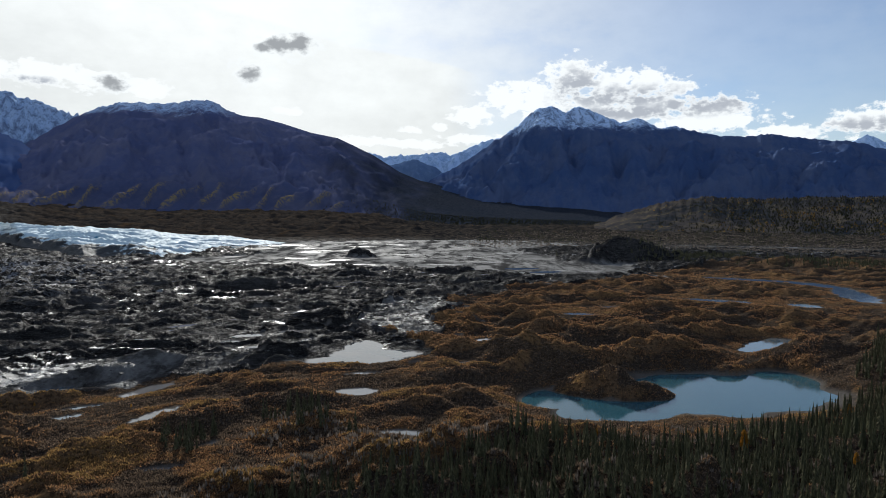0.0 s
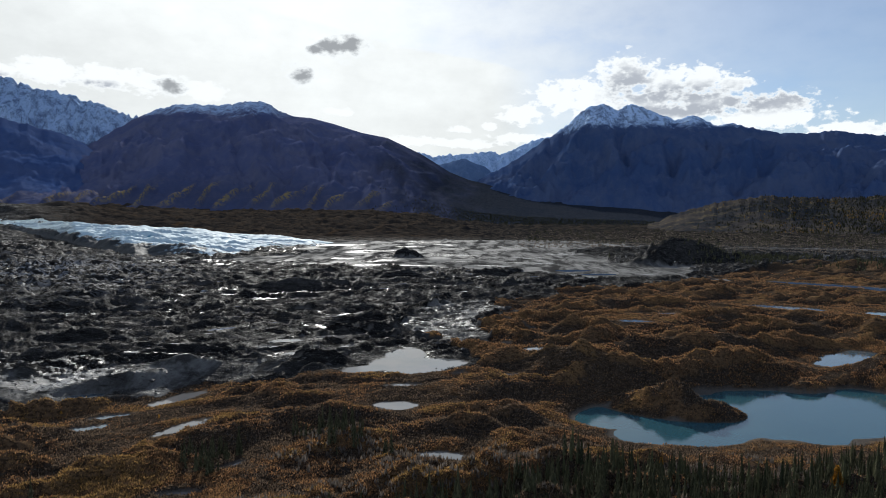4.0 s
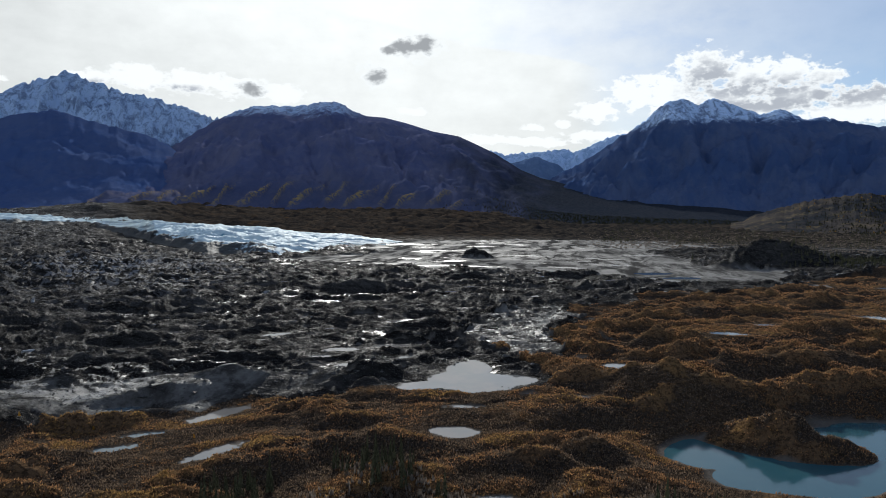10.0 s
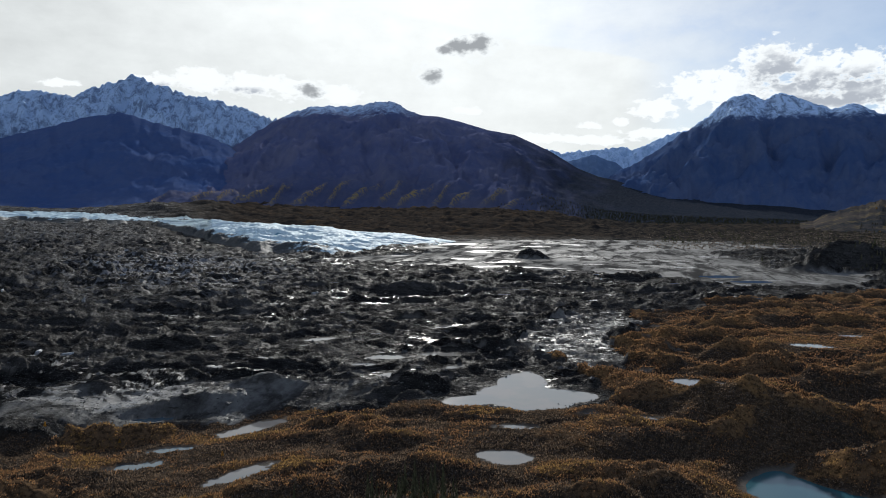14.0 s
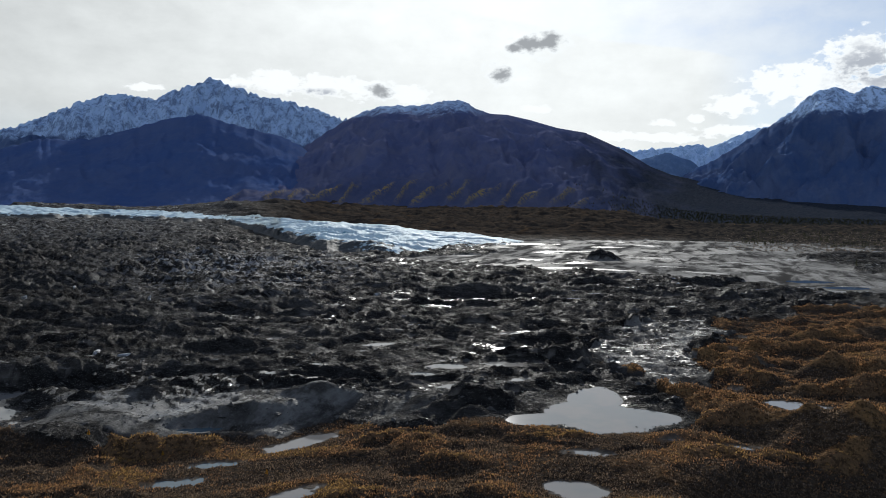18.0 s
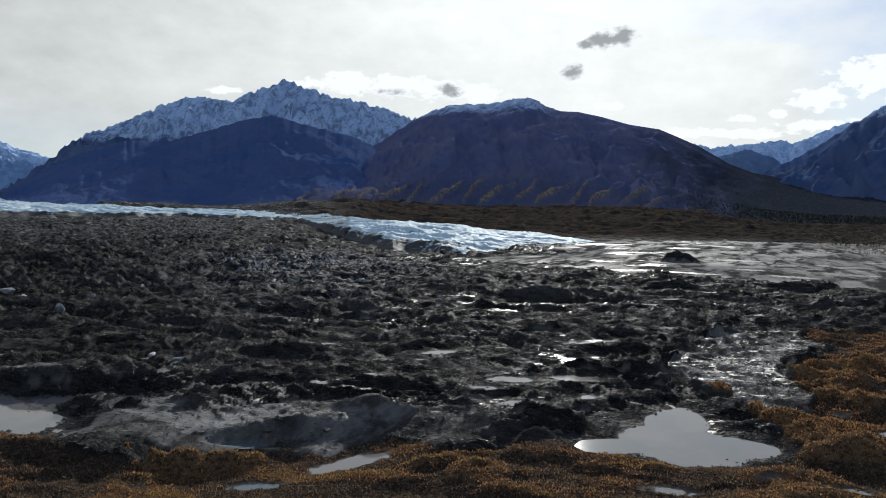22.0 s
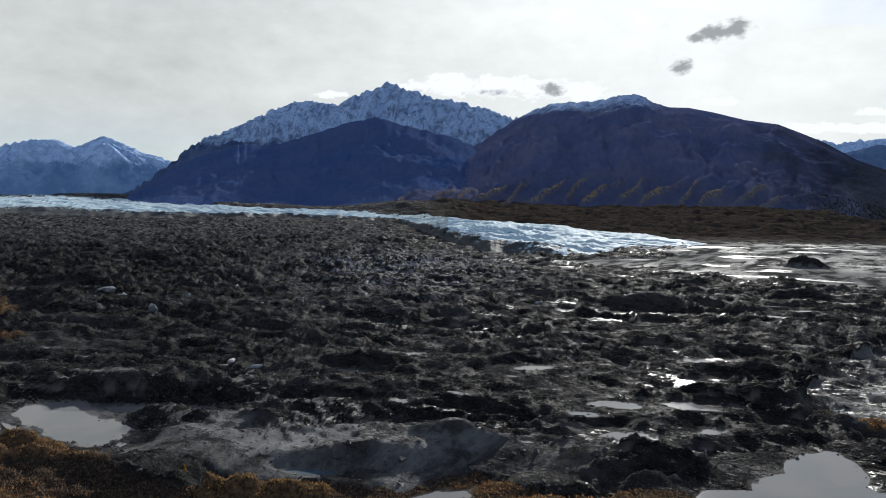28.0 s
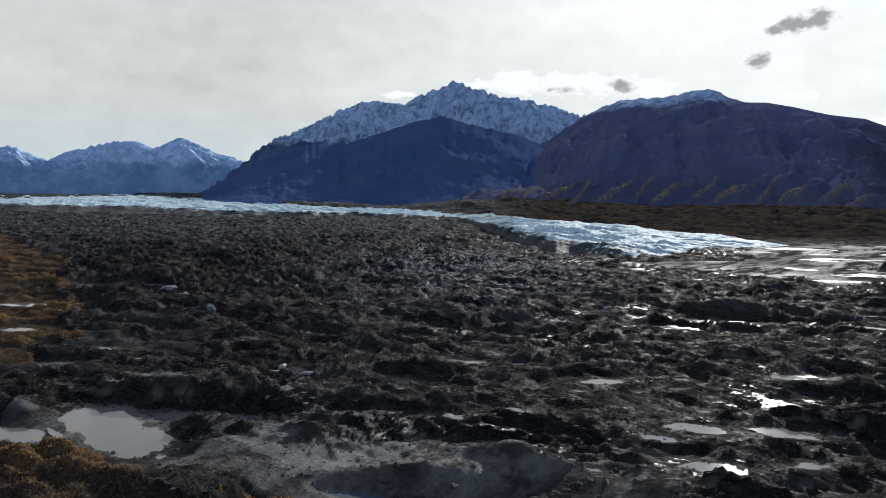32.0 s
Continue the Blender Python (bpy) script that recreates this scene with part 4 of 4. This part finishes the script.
def spruce_crown(rng, h, r):
    """A narrow spire: whorls of drooping branch fans round the stem. Returns points and triangles."""
    pts, tris = [], []
    tiers = 9
    for i in range(tiers):
        f = i / (tiers - 1)
        z = h * (0.10 + 0.84 * f)
        rad = r * (1 - f) ** 0.8 * rng.uniform(0.8, 1.15) + 0.10
        n = 7 if i < 6 else 5
        a0 = rng.uniform(0, 6.28)
        for j in range(n):
            a = a0 + j * 6.283 / n + rng.normal() * 0.15
            rr = rad * rng.uniform(0.65, 1.2)
            w = 3.1 / n
            b = len(pts)
            pts += [(0.05 * math.cos(a), 0.05 * math.sin(a), z + h * 0.10), (rr * math.cos(a - w) * 0.75, rr * math.sin(a - w) * 0.75, z - 0.02 * h),
                    (rr * math.cos(a), rr * math.sin(a), z - 0.06 * h * rng.uniform(0.5, 1.5)), (rr * math.cos(a + w) * 0.75, rr * math.sin(a + w) * 0.75, z - 0.02 * h)]
            tris += [(b, b + 1, b + 2), (b, b + 2, b + 3)]
    b = len(pts)
    pts += [(0.07, 0, h * 0.9), (-0.04, 0.06, h * 0.9), (-0.04, -0.06, h * 0.9), (0, 0, h)]
    tris += [(b, b + 1, b + 3), (b + 1, b + 2, b + 3), (b + 2, b, b + 3)]
    return np.array(pts), np.array(tris)


def trunk_mesh(name, h, r, mat, bend=0.0):
    q = np.arange(6) * 2 * math.pi / 6
    rows = [(0, r), (0.4, r * 0.7), (0.75, r * 0.4), (0.97, r * 0.1)]
    pts = [(rr * math.cos(a) + bend * f * f, rr * math.sin(a), h * f - 0.15) for f, rr in rows for a in q]
    fs = [(6 * i + j, 6 * i + (j + 1) % 6, 6 * i + 6 + (j + 1) % 6, 6 * i + 6 + j) for i in range(3) for j in range(6)]
    return quick_mesh(name, np.array(pts), np.array(fs), mat)


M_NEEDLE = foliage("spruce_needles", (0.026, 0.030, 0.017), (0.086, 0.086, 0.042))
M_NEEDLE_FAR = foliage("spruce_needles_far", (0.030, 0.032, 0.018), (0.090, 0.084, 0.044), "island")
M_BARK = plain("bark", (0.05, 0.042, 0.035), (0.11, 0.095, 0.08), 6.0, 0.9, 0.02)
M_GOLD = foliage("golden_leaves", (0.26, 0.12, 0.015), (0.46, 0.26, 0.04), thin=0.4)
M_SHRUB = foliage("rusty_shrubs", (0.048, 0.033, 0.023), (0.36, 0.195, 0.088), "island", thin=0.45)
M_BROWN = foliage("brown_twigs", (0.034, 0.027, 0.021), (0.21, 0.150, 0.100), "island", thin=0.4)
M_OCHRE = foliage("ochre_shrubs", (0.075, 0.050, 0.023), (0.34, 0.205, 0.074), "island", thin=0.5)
M_TWIG = foliage("bare_twigs", (0.080, 0.068, 0.056), (0.22, 0.18, 0.145), "island", thin=0.3)

STRIP = [(-75, 182), (-48, 200), (-30, 204), (-8, 183), (2, 172), (0, 130), (-110, 120)]


def heights(x, y):
    return ground_height(x, y)[0]


def plant_spruces():
    rng = np.random.default_rng(8)
    kinds = []
    for i in range(5):
        h, r = (6.5, 7.5, 5.5, 8.2, 6.0)[i], (0.80, 0.92, 0.76, 0.96, 0.66)[i]
        pts, tris = spruce_crown(rng, h, r)
        kinds.append((h, pts, tris, quick_mesh("crown", pts, tris, M_NEEDLE, smooth_shade=False), trunk_mesh("trunk", h, 0.11, M_BARK)))
    x, y = rng.uniform(-110, 260, 26000), rng.uniform(120, 330, 26000)
    clump = fbm(x, y, 26, 3, 201)
    keep = (inside(x + fbm(x, y, 12, 2, 202) * 5, y, FOREST) & (clump > -0.75)) | (inside(x, y, STRIP) & (clump > 0.42))
    keep &= x < y * 0.78 + 8
    x, y = x[keep], y[keep]
    z, sunk, crest = ground_height(x, y)
    ok = (sunk < 0.2) & (z > -7.6)
    x, y, z = x[ok][:3000], y[ok][:3000], z[ok][:3000]
    near = (x > 12) & (x < 128) & (y > 165)
    near &= np.cumsum(near) <= 290
    made = [None] * 5
    far_pts, far_tris, n = [], [], 0
    for i in range(len(x)):
        kind, size, turn = int(rng.integers(5)), rng.uniform(0.45, 1.02), rng.uniform(0, 6.28)
        h, pts, tris, crown, trunk = kinds[kind]
        if near[i]:
            m = Matrix.LocRotScale((x[i], y[i], z[i]), Euler((rng.normal() * 0.03, rng.normal() * 0.03, turn)), (size, size, size))
            tree = new("spruce_tree")
            tree.matrix_world = m
            part("crown", crown, tree), part("trunk", trunk, tree)
            tagged(tree, "slender dark green spruce beside the lake", "tree", "spruces by the lake")
        else:
            c, s = math.cos(turn), math.sin(turn)
            q = pts * size
            far_pts.append(np.stack([q[:, 0] * c - q[:, 1] * s + x[i], q[:, 0] * s + q[:, 1] * c + y[i], q[:, 2] + z[i]], -1))
            far_tris.append(tris + n)
            n += len(pts)
    me = quick_mesh("spruce_forest", np.concatenate(far_pts), np.concatenate(far_tris), M_NEEDLE_FAR, smooth_shade=False)
    tagged(new("spruce_forest", me), "dense stand of dark slender spruces", "forest", kind="stuff")


def plant_far_spruces():
    """Low-detail spires for the woods across the flats."""
    rng = np.random.default_rng(9)
    pts, tris, n = [], [], 0
    az = np.concatenate([rng.uniform(-40, -19.5, 1500), rng.uniform(-40, -6, 2600), rng.uniform(-17, -13.5, 40)])
    r = np.concatenate([rng.normal(890, 55, 1500), rng.uniform(1250, 2100, 2600), rng.normal(800, 8, 40)])
    x, y = from_polar(az, r)
    keep = (fbm(x, y, 90, 3, 211) > -0.15) & (r > 780)
    x, y = x[keep], y[keep]
    z, sunk, crest = ground_height(x, y)
    for i in range(len(x)):
        if sunk[i] > 0.2:
            continue
        h, w, a0 = rng.uniform(3.5, 7.5), rng.uniform(0.8, 1.4), rng.uniform(0, 6)
        for t in range(3):
            zz, ww = h * (0.08 + 0.27 * t), w * (1 - 0.28 * t)
            for j in range(4):
                a = a0 + j * 1.571 + t
                pts += [(x[i], y[i], z[i] + zz + h * 0.42), (x[i] + ww * math.cos(a), y[i] + ww * math.sin(a), z[i] + zz), (x[i] + ww * math.cos(a + 1.6), y[i] + ww * math.sin(a + 1.6), z[i] + zz)]
                tris.append((n, n + 1, n + 2))
                n += 3
    me = quick_mesh("spruce_woods", np.array(pts), np.array(tris), M_NEEDLE_FAR, smooth_shade=False)
    tagged(new("spruce_woods", me), "far belt of small dark spruces along the river flats", "forest", kind="stuff")


def clothe(name, label, mat, slope, count, az, depth, tall, wide, seed, where=-9.0):
    """Small trees standing on a slope of the mountains: each three crossed leaning blades."""
    rng = np.random.default_rng(seed)
    co = np.empty(len(slope.data.vertices) * 3, np.float32)
    slope.data.vertices.foreach_get("co", co)
    co = co.reshape(-1, 3)
    a, r = polar(co[:, 0], co[:, 1])
    pick = np.flatnonzero((a > az[0]) & (a < az[1]) & (r > depth[0]) & (r < depth[1]) & (fbm(co[:, 0], co[:, 1], 110, 4, seed, 0.6) > where))
    pick = pick[rng.uniform(0, 1, len(pick)) < smooth(az[1] - a[pick], 0, 0.5 * (az[1] - az[0]))]
    pick = rng.choice(pick, count)
    base = co[pick] + rng.normal(size=(count, 3)) * (5.0, 5.0, 0.0)
    h, w = rng.uniform(*tall, count), rng.uniform(*wide, count)
    turn = rng.uniform(0, 6.28, count)[:, None] + np.arange(3)[None] * 1.047
    P = np.empty((count, 3, 4, 3))
    for j, (side, up) in enumerate(((-1, -0.1), (1, -0.1), (0.55, 0.55), (0.0, 1.0))):
        P[:, :, j, 0] = base[:, None, 0] + side * w[:, None] * np.cos(turn)
        P[:, :, j, 1] = base[:, None, 1] + side * w[:, None] * np.sin(turn)
        P[:, :, j, 2] = base[:, None, 2] + up * h[:, None]
    me = quick_mesh(name, P.reshape(-1, 3), np.arange(count * 12).reshape(-1, 4), mat, smooth_shade=False)
    tagged(new(name, me), label, "woods", kind="stuff")


def tufts(name, label, mat, x, y, size, spikes, spread, tall, seed, category="shrubs"):
    """Low shrubs: each a bunch of small leafy blades leaning outwards."""
    rng = np.random.default_rng(seed)
    z, sunk, crest = ground_height(x, y)
    ok = sunk < 0.15
    x, y, z = x[ok], y[ok], z[ok]
    n = len(x)
    s = rng.uniform(*size, n)[:, None]
    a = rng.uniform(0, 6.283, (n, spikes))
    d = rng.uniform(0.05, spread, (n, spikes)) * s
    w = rng.uniform(0.16, 0.34, (n, spikes)) * s
    h = rng.uniform(0.5, 1.0, (n, spikes)) * tall * s
    bx, by = x[:, None] + d * np.cos(a), y[:, None] + d * np.sin(a)
    t = a + rng.uniform(-1.2, 1.2, (n, spikes)) + 1.57
    lean = 0.6
    P = np.empty((n, spikes, 3, 3))
    zz = np.broadcast_to(z[:, None], bx.shape)
    P[..., 0, :] = np.stack([bx - w * np.cos(t), by - w * np.sin(t), zz - 0.1], -1)
    P[..., 1, :] = np.stack([bx + w * np.cos(t), by + w * np.sin(t), zz + h * 0.1], -1)
    P[..., 2, :] = np.stack([bx + lean * d * np.cos(a), by + lean * d * np.sin(a), zz + h], -1)
    quads = np.arange(n * spikes * 3).reshape(-1, 3)
    me = quick_mesh(name, P.reshape(-1, 3), quads, mat, smooth_shade=False)
    tagged(new(name, me), label, category, kind="stuff")


def plant_shrubs():
    rng = np.random.default_rng(12)
    az = rng.uniform(-54, 70, 600000)
    r = 78 + 400 * rng.uniform(0, 1, 600000) ** 1.7
    x, y = from_polar(az, r)
    keep = (zones(x, y)[0] > 0.5) & (fbm(x, y, 11, 3, 227) > -0.55) & (rng.uniform(0, 1, len(x)) > 0.6 * inside(x, y, [(20, 110), (60, 178), (130, 200), (330, 320), (330, 100)]))
    x, y = x[keep][:250000], y[keep][:250000]
    ax, ay = from_polar(rng.uniform(0, 360, 9000), 110 * np.sqrt(rng.uniform(0, 1, 9000)))
    x, y = np.concatenate([x, ax]), np.concatenate([y, ay])
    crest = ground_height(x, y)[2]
    # Shrub colour follows crest height: brown low down, ochre at the top.
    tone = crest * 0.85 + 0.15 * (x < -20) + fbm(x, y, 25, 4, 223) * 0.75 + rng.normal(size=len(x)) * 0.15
    tufts("brown_shrubs", "dark brown dwarf birch in the hollows", M_BROWN, x[tone < 0.45], y[tone < 0.45], (0.32, 0.80), 3, 1.0, 0.80, 30)
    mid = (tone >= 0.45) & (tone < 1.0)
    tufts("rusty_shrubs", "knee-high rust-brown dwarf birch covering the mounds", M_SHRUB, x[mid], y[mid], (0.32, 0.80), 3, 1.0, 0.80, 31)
    tufts("ochre_shrubs", "ochre and golden shrubs on the crests", M_OCHRE, x[tone >= 1.0], y[tone >= 1.0], (0.32, 0.80), 3, 1.0, 0.80, 32)
    az, r = rng.uniform(-40, 8, 150000), rng.uniform(230, 720, 150000)
    xf, yf = from_polar(az, r)
    keep = (zones(xf, yf)[0] > 0.5) & (fbm(xf, yf, 22, 3, 231) > -0.1)
    xf, yf = xf[keep][:80000], yf[keep][:80000]
    tufts("willow_scrub", "knee-high reddish willow scrub over the far mounds", M_SHRUB, xf, yf, (0.5, 1.1), 3, 1.0, 0.8, 35)
    x, y = rng.uniform(-60, 100, 4000), rng.uniform(115, 200, 4000)
    keep = (fbm(x, y, 22, 3, 225) > 0.05) & (zones(x, y)[0] > 0.5) & (y < 205)
    tufts("bare_willows", "thickets of grey leafless willow twigs", M_TWIG, x[keep], y[keep], (0.7, 1.2), 7, 0.5, 1.6, 33)
    az, r = rng.uniform(-40, -3, 12000), rng.uniform(1080, 2000, 12000)
    keep = rng.uniform(0, 1, 12000) < np.clip((-az - 3) / 14, 0, 1)
    x, y = from_polar(az[keep], r[keep])
    tufts("scrub_woods", "grey-brown leafless woods on the river flats", M_TWIG, x, y, (1.6, 3.4), 4, 0.9, 0.9, 34, "woods")


plant_spruces()
plant_far_spruces()
plant_shrubs()
M_BIRCH = foliage("birch_woods", (0.12, 0.08, 0.03), (0.34, 0.22, 0.07), "island", thin=0.3)
clothe("hill_spruces", "dark spruces covering the low hill", M_NEEDLE_FAR, HILL, 6000, (-46, -18), (1940, 2520), (3.5, 7), (1.1, 2.0), 401)
clothe("hill_birches", "golden birch groves on the low hill", M_BIRCH, HILL, 800, (-46, -18), (1940, 2520), (3, 5.5), (1.5, 2.8), 402, 0.28)
clothe("apron_spruces", "dark spruce woods on the mountain's long apron", M_NEEDLE_FAR, DOME, 3600, (-18, 8), (2360, 2780), (4, 8), (1.1, 2.0), 403)
clothe("apron_birches", "golden birches along the foot of the apron", M_BIRCH, DOME, 420, (-15, -1), (2375, 2440), (5, 9), (2.4, 4.0), 404, 0.1)


# ---- ice blocks and boulders in the debris ----
def rock_mesh(name, rng, mat, sx, sy, sz):
    """A broken block: a cut and jittered box with a leaning top."""
    bm = bmesh.new()
    bmesh.ops.create_icosphere(bm, subdivisions=2, radius=1.0)
    planes = [Vector((rng.normal(), rng.normal(), rng.normal() * 0.8)).normalized() for _ in range(14)]
    for v in bm.verts:
        for p in planes:
            over = v.co.dot(p) - 0.46
            if over > 0:
                v.co -= p * over
        v.co = Vector((v.co.x * sx, v.co.y * sy, (v.co.z + 0.35) * sz)) + Vector((rng.normal(), rng.normal(), rng.normal())) * 0.03 * sx
    me = bpy.data.meshes.new(name)
    bm.to_mesh(me)
    bm.free()
    me.polygons.foreach_set("use_smooth", [False] * len(me.polygons))
    me.materials.append(mat)
    return me


def set_blocks():
    rng = np.random.default_rng(21)
    # placed slabs of bare ice, then the scattered ones where the ice breaks through the debris
    spots = [(-413, 372, 9, 4, 8, 35, 40), (-335, 350, 4.5, 2.5, 5, 20, 70), (-222, 302, 5.5, 2.2, 3.2, 30, 120), (-405, 380, 4, 3, 3.5, 10, 10), (-206, 300, 3.5, 1.8, 1.2, 5, 20), (-372, 400, 3, 2, 3, 15, 60)]
    for _ in range(40):
        a, r = rng.normal(34, 7), rng.normal(690, 130)
        x, y = from_polar(a, r)
        w = rng.uniform(1.5, 4.5)
        spots.append((float(x), float(y), w, w * 0.5, w * rng.uniform(0.5, 0.9), rng.uniform(5, 35), rng.uniform(0, 180)))
    x, y = np.array([s[0] for s in spots]), np.array([s[1] for s in spots])
    z = ground_height(x, y)[0]
    kinds = [rock_mesh("ice_block", rng, M_DIRTY_ICE, 1, 1, 1) for _ in range(8)]
    for i, (px, py, sx, sy, sz, lean, turn) in enumerate(spots):
        ob = new("ice_block", kinds[i % 8])
        ob.matrix_world = Matrix.LocRotScale((px, py, z[i] - 0.15 * sz), Euler((radians(lean), 0, radians(turn))), (sx, sy, sz))
        tagged(ob, "tilted slab of dirty grey glacier ice in dark debris" if i < 6 else "small grey block of bare ice among black debris", "ice block", "ice blocks in the debris")


def strew_boulders():
    rng = np.random.default_rng(22)
    n = 26000
    az, r = rng.uniform(-12, 72, n), 110 + 480 * rng.uniform(0, 1, n) ** 1.2
    x, y = from_polar(az, r)
    t, silt, wash = zones(x, y)
    keep = (t < 0.5) & (silt < 0.5)
    x, y = x[keep], y[keep]
    z = ground_height(x, y)[0]
    n = len(x)
    s = (0.22 + rng.pareto(2.6, n) * 0.20).clip(0.2, 1.5)
    corner = np.array([(1, 0, 0), (0, 1, 0), (-1, 0, 0), (0, -1, 0), (0.2, 0.1, 0.55), (0, 0, -0.6)], float)
    tri = np.array([(0, 1, 4), (1, 2, 4), (2, 3, 4), (3, 0, 4), (1, 0, 5), (2, 1, 5), (3, 2, 5), (0, 3, 5)])
    P = corner[None] * s[:, None, None] * rng.uniform(0.6, 1.25, (n, 6, 3)) + rng.normal(size=(n, 6, 3)) * 0.12 * s[:, None, None]
    a = rng.uniform(0, 6.28, n)
    c, q = np.cos(a)[:, None], np.sin(a)[:, None]
    Q = np.stack([P[..., 0] * c - P[..., 1] * q + x[:, None], P[..., 0] * q + P[..., 1] * c + y[:, None], P[..., 2] + z[:, None] + 0.1], -1)
    F = (tri[None] + 6 * np.arange(n)[:, None, None]).reshape(-1, 3)
    me = quick_mesh("boulders", Q.reshape(-1, 3), F, M_BOULDER, smooth_shade=False)
    tagged(new("boulders", me), "loose dark boulders strewn over the debris", "boulders", kind="stuff")


set_blocks()
strew_boulders()


def leafy_tree(name, label, x, y, h, mat, seed):
    """A small birch: forked stem and a loose crown of leaf clumps."""
    rng = np.random.default_rng(seed)
    z = float(ground_height(np.array([x]), np.array([y]))[0][0])
    tree = new(name)
    tree.location = (x, y, z)
    part("trunk", trunk_mesh("trunk", h * 0.8, 0.09, M_BARK, 0.2), tree)
    for i in range(4):
        limb = part("limb", trunk_mesh("limb", h * 0.4, 0.045, M_BARK, 0.3), tree)
        limb.location, limb.rotation_euler = (0, 0, h * (0.25 + 0.1 * i)), (radians(35), 0, i * 1.7)
    n = 420
    f = rng.uniform(0, 1, n) ** 0.8
    a, d = rng.uniform(0, 6.28, n), h * 0.24 * np.sqrt(rng.uniform(0, 1, n)) * np.clip(1.15 - f, 0.1, 1)
    c = np.stack([d * np.cos(a), d * np.sin(a), h * (0.2 + 0.8 * f)], -1)
    P = c[:, None] + rng.normal(size=(n, 4, 3)) * 0.13 * h * 0.35
    me = quick_mesh("crown", P.reshape(-1, 3), np.arange(n * 4).reshape(-1, 4), mat, smooth_shade=False)
    part("crown", me, tree)
    return tagged(tree, label, "tree", "golden birches")


for i, (x, y, h) in enumerate(((82, 170, 5.2), (104, 158, 3.4), (120, 152, 3.8), (139, 214, 3.2), (150, 205, 3.0), (48, 187, 2.6), (-150, 226, 1.6), (-128, 228, 1.3), (-96, 226, 1.4))):
    leafy_tree("birch_tree", "small birch in golden autumn leaf", x, y, h, M_GOLD, 300 + i)
